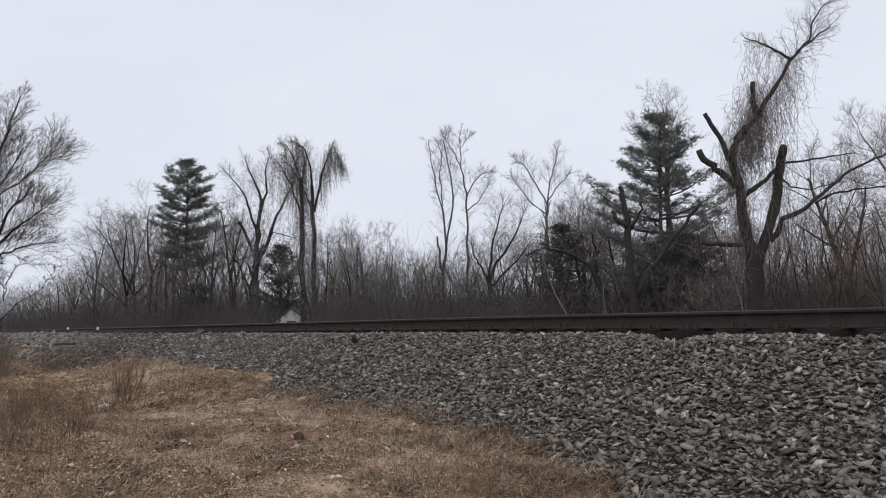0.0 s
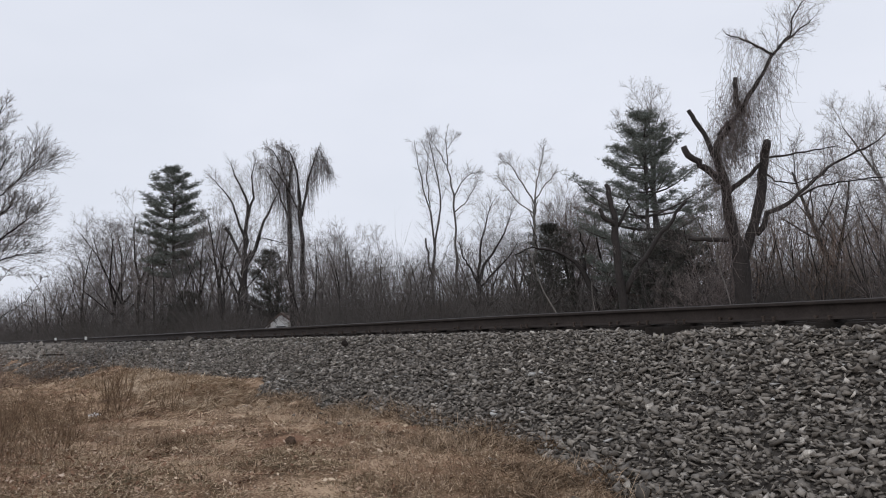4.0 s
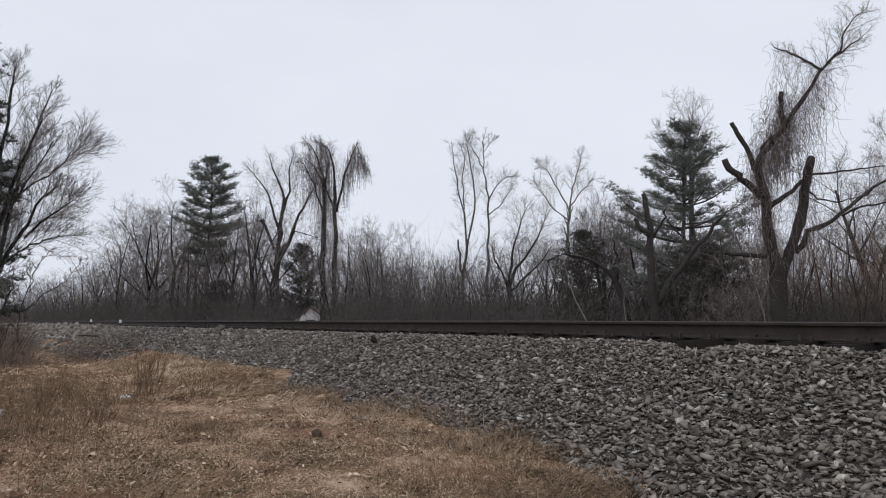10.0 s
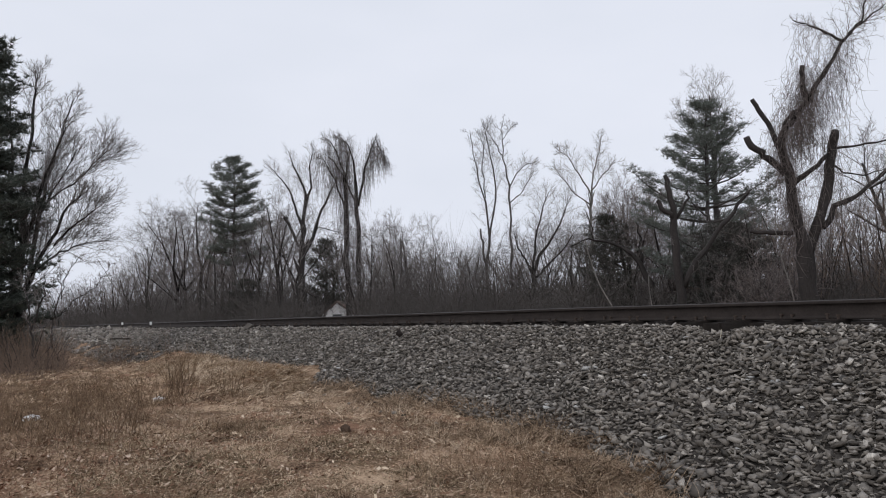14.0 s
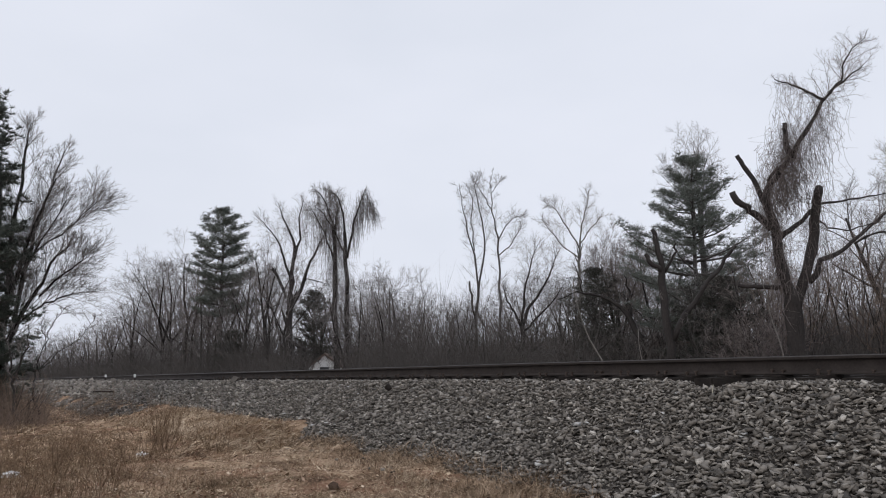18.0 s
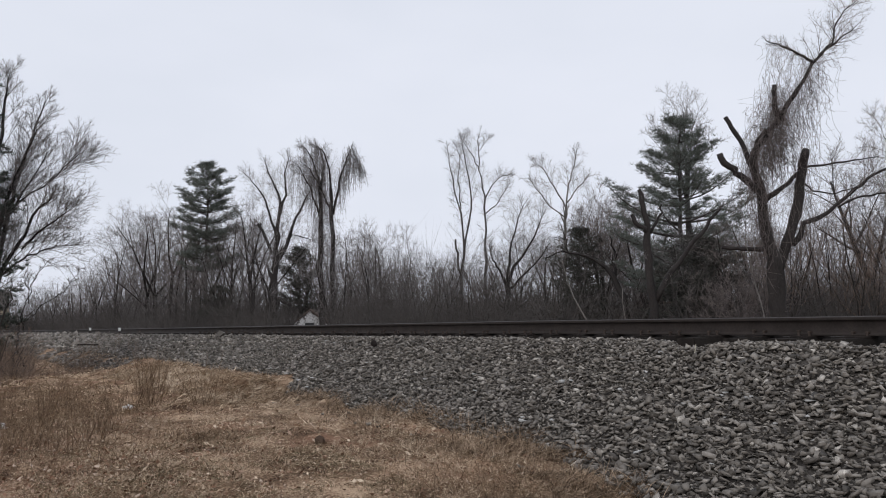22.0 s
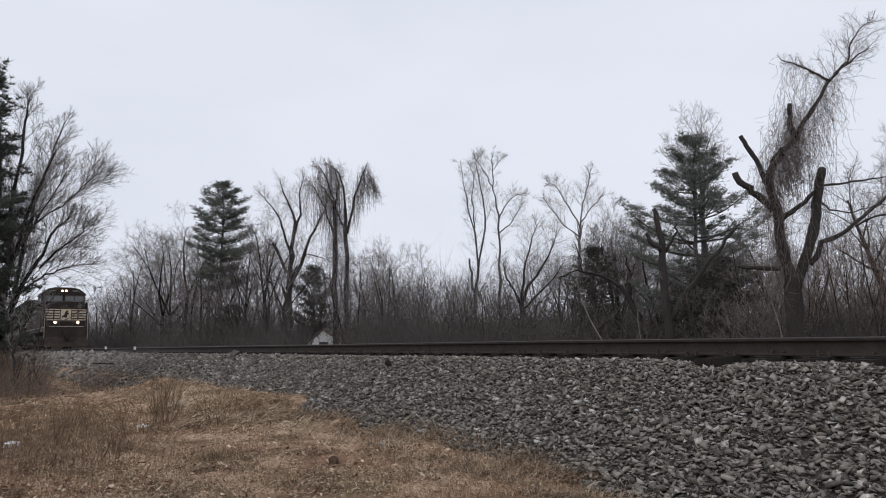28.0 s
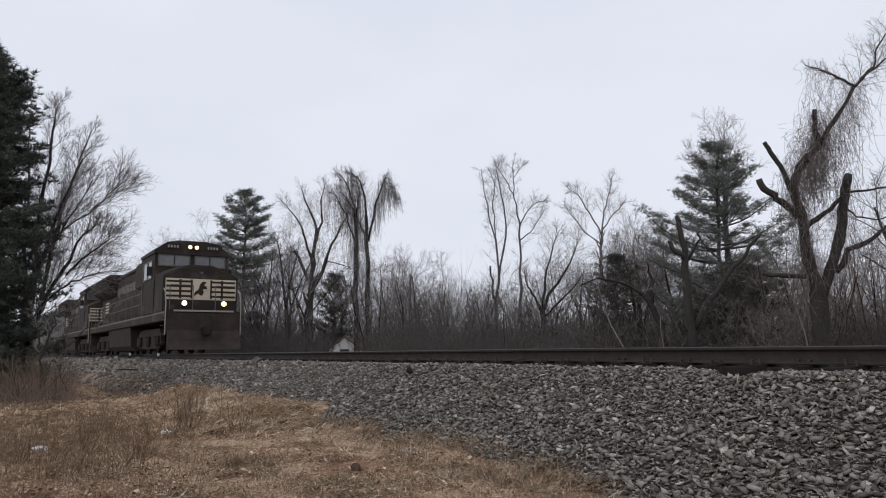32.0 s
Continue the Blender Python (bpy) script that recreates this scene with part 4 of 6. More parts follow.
def snag(seed, at, label, pts, r0, r1, limbs):
    """A dead trunk with short broken limbs."""
    w = Wood(seed)
    main = limb(w, pts, r0, r1, 0.03, lean=0.0)
    for line, a, b in limbs:
        l = limb(w, line, a, b, 0.03, lean=0.0)
        clothe(w, l, 3, 0.8, 0.010, 2, fine=0.004)
    clothe(w, main[4:], 4, 0.7, 0.010, 2, fine=0.004)
    place_tree("dead_tree", w, at, FACING, label, "tree", M_BARK_DARK, M_TWIG)


snag(51, (-15.93, 19.12, 0.5), "dead trunk with a broken forked top", [(0, -0.1), (-0.09, 0.54), (-0.12, 2.19), (-0.15, 3.65), (-0.31, 4.39), (-0.39, 4.91)], 0.17, 0.065,
     [([(-0.15, 3.55), (-0.51, 3.84), (-0.65, 4.11)], 0.08, 0.06), ([(-0.1, 3.5), (0.23, 4.02), (0.33, 4.43)], 0.06, 0.025), ([(0.01, 1.38), (0.54, 2.19), (1.11, 3.01), (1.67, 3.65), (2.19, 4.3)], 0.10, 0.05)])
snag(52, (-20.9, 23.49, 0.5), "crooked dark trunk with a long arching limb", [(0, -0.1), (-0.09, 0.5), (-0.25, 1.68), (-0.58, 2.49), (-0.91, 2.95)], 0.17, 0.08,
     [([(-0.8, 2.8), (-1.6, 3.37), (-2.64, 3.58), (-3.34, 3.3)], 0.075, 0.012), ([(-0.55, 2.42), (-0.51, 3.53), (-0.73, 4.23)], 0.07, 0.012), ([(-2.41, 3.53), (-2.49, 4.23), (-2.74, 4.81)], 0.025, 0.008)])
snag(53, (-42.9, 18.3, 0.4), "low dark trunk bent at a sharp elbow", [(0.1, -0.1), (0.05, 1.3), (0.0, 2.0), (-0.6, 2.35), (-1.3, 2.75)], 0.16, 0.09, [])

# ---------------------------------------------------------------- by the near side of the track
def bushy_tree():
    """The many-stemmed tree whose twigs fan out over the line."""
    w = Wood(39)
    stems = [
        ([(0, -0.1), (0, 1.05), (0.06, 1.84), (0.42, 2.5), (0.9, 3.2), (1.34, 3.9), (1.85, 4.5)], 0.10, 0.016, 13),
        ([(-0.08, 0.0), (-0.03, 1.5), (0.06, 2.6), (0.36, 3.5), (0.67, 4.3), (1.09, 5.2), (1.51, 6.1)], 0.10, 0.014, 14),
        ([(-0.17, 0.0), (-0.06, 1.7), (0.17, 3.6), (0.34, 4.9), (0.67, 6.2), (0.92, 7.2)], 0.09, 0.012, 14),
        ([(-0.25, 0.0), (-0.12, 2.05), (-0.08, 4.0), (0.08, 5.7), (0.25, 7.1), (0.29, 7.8)], 0.09, 0.012, 13),
        ([(-0.34, 0.0), (-0.25, 2.6), (-0.42, 4.8), (-0.5, 7.2)], 0.08, 0.012, 11),
        ([(-0.34, 0.3), (-0.76, 2.4), (-1.34, 4.2), (-1.76, 5.6)], 0.07, 0.012, 10),
        ([(0.42, 2.5), (0.84, 2.85), (1.26, 3.05), (1.68, 3.2)], 0.035, 0.01, 8),
        ([(0.84, 3.1), (1.26, 3.5), (1.76, 3.8), (2.18, 4.1)], 0.035, 0.01, 8),
        ([(0.67, 4.3), (1.18, 4.75), (1.76, 5.3), (2.1, 5.7)], 0.03, 0.01, 8),
        ([(0.17, 3.6), (0.76, 4.6), (1.26, 5.7)], 0.04, 0.01, 8)]
    for pts, r0, r1, count in stems:
        l = limb(w, pts, r0, r1, 0.03)
        clothe(w, l[len(l) // 4:], round(count * 1.7), 1.3, max(0.010, r1), 3, 950, fine=0.0029, angle=(18, 46), rise=0.10, wander=0.10, lift=0.08, ratio=(0.45, 0.72), thick=0.016)
    return w


place_tree("bare_tree", bushy_tree(), (-22.7, 1.4, 0.15), FACING, "bushy many-stemmed leafless tree beside the track", "tree", M_BARK_DARK, M_TWIG)
hand_tree("sapling", (-19.45, 1.36, 0.12), 54, "crooked leafless sapling beside the track", [
    ([(0.1, 0.19), (0.07, 0.79), (-0.04, 1.17), (-0.03, 1.62)], 0.03, 0.012, 3, 0.4),
    ([(0.05, 0.92), (0.3, 1.53), (0.43, 1.74), (0.47, 2.19)], 0.02, 0.006, 5, 0.4),
    ([(-0.02, 1.3), (-0.18, 1.81), (-0.12, 2.26)], 0.016, 0.006, 4, 0.4)], M_BARK_DARK, M_TWIG)
hand_tree("sapling", (-20.91, 1.91, 0.12), 55, "thin leafless sapling leaning over the track side", [
    ([(0.11, 0.15), (0.08, 0.77), (0.03, 1.25)], 0.025, 0.02, 2, 0.4),
    ([(0.05, 1.18), (0.31, 1.46), (0.59, 1.74), (0.94, 1.97), (1.14, 2.36), (1.2, 2.57)], 0.012, 0.004, 7, 0.35),
    ([(0.05, 1.18), (0.23, 1.74), (0.16, 2.15), (0.09, 2.43)], 0.012, 0.004, 6, 0.35),
    ([(0.21, 1.69), (0.25, 2.15), (0.48, 2.57), (0.61, 2.78)], 0.012, 0.005, 5, 0.3)], M_BARK_DARK, M_TWIG)

for k, (x, y, high) in enumerate(((-22.2, 0.6, 1.5), (-20.6, 0.9, 1.2), (-19.6, 1.2, 1.2), (-20.6, 1.7, 1.25), (-22.2, 2.0, 1.3))):
    stand("leafless_bush", "brown tangled leafless bush under a bare tree", 100 + k, (x, y, ground_z(x, y)), high, 0.02, M_BARK_DARK, M_TWIG_BROWN, stems=9, lean=0.55, low=0.05, width=0.95, count=300, fine=0.0028, thick=0.012, level=3, wander=0.25)

# ---------------------------------------------------------------- woods behind
def spot(bearing, r):
    """A place r metres from the eye, at a bearing from the line's far end."""
    return -r * math.cos(radians(bearing)), r * math.sin(radians(bearing))


PROTO_W = [grown(60 + k, 10.0, 0.115 + 0.018 * (k % 3), low=(0.2, 0.3, 0.24, 0.36, 0.18, 0.3, 0.26)[k], width=(4.4, 3.4, 4.8, 2.8, 4.6, 3.8, 4.2)[k], count=640, fine=0.0062, thick=0.035, stems=1 + (k in (0, 4)), lean=0.4, angle=(34, 72), wander=0.24, rise=0.03) for k in range(7)]
PROTO = [(w.limb_mesh(M_BARK_DARK), w.twig_mesh(M_TWIG_RED if k % 3 == 1 else M_TWIG)) for k, w in enumerate(PROTO_W)]
SKYLINE = ((3, 2.0), (8.0, 3.2), (10, 5.2), (11.6, 6.8), (14.4, 8.4), (21, 8.8), (27, 8.0), (30, 6.2), (33.7, 5.8), (38, 7.0), (41.4, 7.6), (46.5, 8.4), (52.6, 7.6), (58.6, 7.6), (63.8, 8.6), (72, 8.6), (90, 8.0))


def skyline(bearing):
    return float(np.interp(bearing, [b for b, _ in SKYLINE], [e for _, e in SKYLINE]))


rng = random.Random(5)
WOOD_LABELS = ("grey-brown leafless tree in the woods", "leafless tree with a thin dark trunk in the woods", "leafless tree with fine tangled twigs in the woods")


def wood_tree(bearing, r, rise, k, label):
    """One tree of the woods whose top stands at an angle above the eye."""
    x, y = spot(bearing, r)
    root = thing("bare_tree", (x, y, ground_z(x, y) - 0.02), rng.uniform(0, 360), label, "tree", "trees of the woods")
    s = (r * math.tan(radians(rise)) + 0.9) / 10.0
    root.scale = (s * rng.uniform(0.85, 1.15), s * rng.uniform(0.85, 1.15), s)
    t, c = PROTO[k % 7]
    child("trunk", t, root)
    child("crown", c, root)


for bearing, r, rise, k in ((11.4, 80, 8.1, 0), (9.2, 96, 4.6, 4), (13.1, 74, 8.4, 2), (14.6, 69, 10.3, 3), (16.2, 66, 9.2, 1), (7.3, 112, 3.5, 6), (5.6, 130, 2.9, 2), (4.3, 150, 2.4, 0), (20.4, 50, 9.6, 3), (18.6, 56, 8.6, 5)):
    wood_tree(bearing, r, rise, k, "leafless tree with a rounded crown at the wood's edge")
for k in range(7):
    wood_tree(26.4 + 1.5 * k + rng.uniform(-0.5, 0.5), rng.uniform(40, 56), skyline(26.4 + 1.5 * k) * rng.uniform(0.8, 1.0), k, WOOD_LABELS[2])
WOODS = 78
for k in range(WOODS):
    bearing = 4.5 + 78 * (k + rng.random()) / WOODS
    r = max(27.0, 15.5 / math.sin(radians(bearing))) + 28 * rng.random() ** 1.5
    if 22.6 < bearing < 26.2 and r < 53:
        continue
    if 40.5 < bearing < 49:
        r += 11
    wood_tree(bearing, r, skyline(bearing) * rng.uniform(0.7, 1.06), k, rng.choice(WOOD_LABELS))


def scattered(segs, spots):
    """Many turned and scaled copies of loose sticks, joined. spots: x y z turn scale."""
    s = np.asarray(segs)
    out = []
    for x, y, z, a, k in spots:
        c, d = math.cos(a), math.sin(a)
        m = s.copy()
        for o in (0, 4):
            m[:, o] = (s[:, o] * c - s[:, o + 1] * d) * k + x
            m[:, o + 1] = (s[:, o] * d + s[:, o + 1] * c) * k + y
            m[:, o + 2] = s[:, o + 2] * k + z
        out.append(m)
    return np.concatenate(out)


def sticks(w, least=0.0):
    """All of a tree as loose sticks."""
    out = [t for t in w.twigs if t[3] > least]
    for pts, rad in w.limbs:
        out += [(*pts[i], rad[i], *pts[i + 1], rad[i + 1]) for i in range(len(pts) - 1)]
    return out


far_w = [grown(80 + k, 10.0, 0.2, low=0.15, width=4.4, count=60, fine=0.013, thick=0.3, ends=2, level=3, angle=(34, 70), wander=0.22) for k in range(3)]
for k, w in enumerate(far_w):
    spots = []
    for n in range(56):
        b = 3 + 82 * rng.random() ** 1.25 if n < 40 else rng.uniform(5, 19)
        r = max(58.0, 18 / math.sin(radians(b))) + rng.uniform(0, 120 if n % 2 else 40)
        x, y = spot(b, r)
        high = r * math.tan(radians(skyline(b) * rng.uniform(0.5, 0.92))) + 0.8
        spots.append((x, y, ground_z(x, y) - 0.1, rng.uniform(0, 6.28), min(16.0, high) / 10))
    v, q = prisms(scattered(sticks(w), spots), 3)
    tv, tq = points(scattered(w.tips, spots))
    if k == 0:
        far_v, far_q, far_t, off = [], [], [], 0
    far_v += [v, tv]
    far_q.append(q + off)
    far_t.append(tq + off + len(v))
    off += len(v) + len(tv)
woods = new("far_woods", mesh_np("far_woods", np.concatenate(far_v), [np.concatenate(far_q), np.concatenate(far_t)], [M_TWIG]))
tagged(woods, "distant grey-brown leafless woods", "woods", kind="stuff")


def thicket(count, nearest, depth, height, radius, lean, seed, fork=2, gather=1.1):
    """A tangle of bare stems, each with a few side shoots, as spikes."""
    g = random.Random(seed)
    out = []
    for _ in range(count):
        b = 3 + 84 * g.random() ** gather
        r = max(nearest, 13.2 / math.sin(radians(b))) + depth * g.random() ** 1.4
        if 22.9 < b < 26.4 and r < 53:
            continue
        x, y = spot(b, r)
        patch = 0.5 + 1.6 * noise.noise(Vector((x * 0.13, y * 0.13, 70.0)))
        h = g.triangular(height[0], height[1], height[0] * 0.6 + height[1] * 0.4) * max(0.3, patch + 0.35)
        p = Vector((x, y, ground_z(x, y) - 0.05))
        d = Vector((g.gauss(0, lean), g.gauss(0, lean), 1)).normalized()
        w = g.uniform(*radius) * (0.6 + r / 90)
        out.append((*p, w, *(p + d * h), 0))
        for _k in range(fork):
            q = p + d * h * g.uniform(0.15, 0.85)
            e = (d + Vector((g.gauss(0, 0.6), g.gauss(0, 0.6), g.uniform(-0.3, 0.5)))).normalized()
            out.append((*q, w * 0.6, *(q + e * h * g.uniform(0.25, 0.55)), 0))
    return out


v, f = points(thicket(34000, 24, 40, (0.5, 3.6), (0.005, 0.009), 0.5, 95, 3))
brush = new("brushwood", mesh_np("brushwood", v, [f], [M_BRUSH]))
tagged(brush, "tangled brown leafless underbrush behind the track", "brush", kind="stuff")
shrubs = [grown(85 + k, 10.0, 0.06, low=0.04, width=6.0, count=110, fine=0.014, thick=0.3, stems=5, lean=0.8, ends=3, level=3, wander=0.3, angle=(35, 75)) for k in range(3)]
under_v, under_f, off = [], [], 0
for k, w in enumerate(shrubs):
    spots = []
    for n in range(95):
        b = 3.5 + 82 * rng.random() ** 1.1
        r = max(25.0, 14.8 / math.sin(radians(b))) + 48 * rng.random() ** 1.3
        if 22.9 < b < 26.4 and r < 53:
            continue
        x, y = spot(b, r)
        spots.append((x, y, ground_z(x, y) - 0.05, rng.uniform(0, 6.28), rng.uniform(0.14, 0.34) * (0.75 + r / 150)))
    v, q = prisms(scattered(sticks(w), spots), 3)
    tv, tq = points(scattered(w.tips, spots))
    under_v += [v, tv]
    under_f.append((q + off, tq + off + len(v)))
    off += len(v) + len(tv)
shrub_ob = new("undergrowth", mesh_np("undergrowth", np.concatenate(under_v), [np.concatenate([f[0] for f in under_f]), np.concatenate([f[1] for f in under_f])], [M_BRUSH]))
tagged(shrub_ob, "dense brown leafless shrubs among the trees", "shrubs", kind="stuff")
v, f = points(thicket(13000, 50, 130, (2.0, 5.6), (0.011, 0.021), 0.5, 96, 4, 1.7))
deep = new("deep_woods", mesh_np("deep_woods", v, [f], [M_BRUSH]))
tagged(deep, "crowded thin grey stems deep in the woods", "woods", kind="stuff")

# ---------------------------------------------------------------- ties, plates and spikes
def tie_mesh():
    bm = boxed(-0.115, 0.115, -1.3, 1.3, -0.18, 0, 0.012)
    for v in bm.verts:
        v.co += Vector((0.008 * noise.noise(v.co * 5), 0.03 * noise.noise(v.co * 4), 0.006 * noise.noise(v.co * 7)))
    me = bpy.data.meshes.new("tie")
    bm.to_mesh(me)
    bm.free()
    me.materials.append(M_TIE)
    return me


def plate_mesh():
    bm = boxed(-0.1, 0.1, -0.19, 0.19, 0, 0.018, 0.004)
    me = bpy.data.meshes.new("tie_plate")
    bm.to_mesh(me)
    bm.free()
    me.materials.append(M_RUST)
    return me


def spike_mesh():
    bm = bmesh.new()
    box(bm, -0.009, 0.009, -0.009, 0.009, -0.02, 0.03)
    box(bm, -0.017, 0.017, -0.028, 0.014, 0.03, 0.048, 0.005)
    me = bpy.data.meshes.new("spike")
    bm.to_mesh(me)
    bm.free()
    me.materials.append(M_RUST_PALE)
    return me


TIE, PLATE, SPIKE = tie_mesh(), plate_mesh(), spike_mesh()
TIE_TOP = RAIL_TOP - 0.186 - 0.018
r = random.Random(77)
for k in range(70):
    x = 1.6 - k * 0.52 + r.uniform(-0.03, 0.03)
    tie = new("railway_tie", TIE)
    tie.matrix_world = pose(x, TRACK_Y + r.uniform(-0.05, 0.05), TIE_TOP - fall(x) + r.uniform(-0.004, 0.0), 0, 0, r.uniform(-1.5, 1.5))
    tagged(tie, "dark creosoted wooden tie bedded in ballast", "tie", "ties of the track")
    for side in (-1, 1):
        child("tie_plate", PLATE, tie, "", pose(0, side * (GAUGE / 2 + 0.037), 0.0))
        if k < 50 and side < 0:
            for sx in (-0.055, 0.06):
                child("spike", SPIKE, tie, "", pose(sx + r.uniform(-0.01, 0.01), -GAUGE / 2 - 0.037 - 0.094, 0.012 + r.uniform(0, 0.02), 0, 0, 180))

# ---------------------------------------------------------------- the train
M_BLACK = material("black_paint", ((0.3, (0.021, 0.0165, 0.015)), (0.7, (0.046, 0.036, 0.032))), 1.5, 6, 0.7, 0.05, 20, wear=((0.085, 0.068, 0.058), 1.1, 0.55), spec=0.14)
M_GRIME = material("grimy_steel", ((0.3, (0.013, 0.010, 0.0085)), (0.7, (0.050, 0.037, 0.029))), 2.5, 7, 0.9, 0.4, 30)
# dirty white, with the headlights' warm light put into the base colour
M_STRIPE = material("dirty_lamplit_white_paint", ((0.3, (0.46, 0.38, 0.29)), (0.7, (0.66, 0.56, 0.43))), 2.0, 6, 0.6, 0.05, 20, wear=((0.36, 0.31, 0.24), 2.2, 0.60))
M_GREYCAR = material("grey_car_paint", ((0.3, (0.17, 0.165, 0.16)), (0.7, (0.28, 0.27, 0.265))), 0.8, 7, 0.7, 0.08, 14, stretch=(1, 1, 0.3), wear=((0.16, 0.12, 0.10), 0.9, 0.58))
M_PILOT = material("sooty_pilot_steel", ((0.3, (0.020, 0.015, 0.0125)), (0.7, (0.066, 0.050, 0.040))), 2.5, 7, 0.9, 0.4, 30)
M_STEEL = material("wheel_steel", ((0.3, (0.02, 0.017, 0.015)), (0.7, (0.05, 0.042, 0.036))), 4, 5, 0.6, 0.1, 30, metal=0.6)
M_WINDOW = material("cab_glass", ((0.3, (0.055, 0.057, 0.06)), (0.7, (0.11, 0.113, 0.118))), 0.7, 3, 0.12, 0, 5, spec=0.8)
M_FRAME = material("window_trim", ((0.3, (0.07, 0.066, 0.062)), (0.7, (0.13, 0.125, 0.12))), 3, 4, 0.5, 0.05, 20)
M_LAMP = glow("lit_headlight", (1.0, 0.68, 0.36), 4.5)
M_RAILPAINT = material("dull_rail_paint", ((0.3, (0.24, 0.22, 0.19)), (0.7, (0.36, 0.33, 0.28))), 3, 4, 0.6, 0, 9)
M_BOARD = material("number_paint", ((0.3, (0.2, 0.2, 0.19)), (0.7, (0.32, 0.32, 0.3))), 3, 3, 0.6, 0, 9)


def lathe(bm, rings, axis_y=True, sides=28, mat=0):
    """Rings of (radius, offset) turned about the y axis."""
    got = []
    for rad, off in rings:
        got.append([bm.verts.new((rad * math.cos(2 * math.pi * i / sides), off, rad * math.sin(2 * math.pi * i / sides))) for i in range(sides)])
    for a, b in zip(got[:-1], got[1:]):
        for i in range(sides):
            bm.faces.new((a[i], a[(i + 1) % sides], b[(i + 1) % sides], b[i])).material_index = mat
    bm.faces.new(got[0][::-1]), bm.faces.new(got[-1])


def wheelset(parent, x, radius):
    """An axle with its two wheels, turning as one."""
    bm = bmesh.new()
    rod(bm, (0, -0.9, 0), (0, 0.9, 0), 0.085, 14)
    for s in (-1, 1):
        y = s * 0.72
        lathe(bm, [(0.12, y - 0.09), (0.16, y - 0.06), (radius - 0.10, y - 0.03), (radius - 0.07, y - 0.065), (radius, y - 0.065), (radius - 0.004, y + 0.05), (radius - 0.07, y + 0.065), (radius - 0.10, y + 0.03), (0.16, y + 0.06), (0.12, y + 0.09)])
        for k in range(6):
            a = k * math.pi / 3
            rod(bm, (0.3 * math.cos(a), y - 0.05, 0.3 * math.sin(a)), (0.3 * math.cos(a), y + 0.05, 0.3 * math.sin(a)), 0.035, 6)
    ob = part("wheelset", bm, M_STEEL, parent, "steel wheels on an axle", pose(x, 0, radius))
    return ob


WHEELS = []        # (wheelset, x within its truck, radius)


def truck(parent, x, axles, radius, half, roll):
    """A bogie: side frames, bolster, springs, journal boxes and wheelsets."""
    bm = bmesh.new()
    for s in (-1, 1):
        y0, y1 = sorted((s * 0.98, s * 1.14))
        reach = max(axles) + 0.55
        prism(bm, [(-reach, 0.38), (-reach + 0.25, 0.24), (reach - 0.25, 0.24), (reach, 0.38), (reach, 0.85), (reach - 0.4, 1.1), (-reach + 0.4, 1.1), (-reach, 0.85)], "y", y0, y1)
    box(bm, -half, half, -1.1, 1.1, 0.62, 0.98, 0.03)
    ob = part("truck", bm, M_GRIME, parent, "grimy truck frame", pose(x, 0, 0))
    for a in axles:
        for s in (-1, 1):
            jb = boxed(a - 0.17, a + 0.17, *sorted((s * 1.13, s * 1.27)), radius - 0.2, radius + 0.2, 0.03)
            part("journal_box", jb, M_GRIME, ob)
            for dx in (-0.3, 0.3):
                sp = bmesh.new()
                rod(sp, (a + dx, s * 1.2, 0.36), (a + dx, s * 1.2, 0.78), 0.07, 8)
                part("spring", sp, M_GRIME, ob)
        w = wheelset(ob, a, radius)
        if roll:
            WHEELS.append((w, a, radius))
    return ob


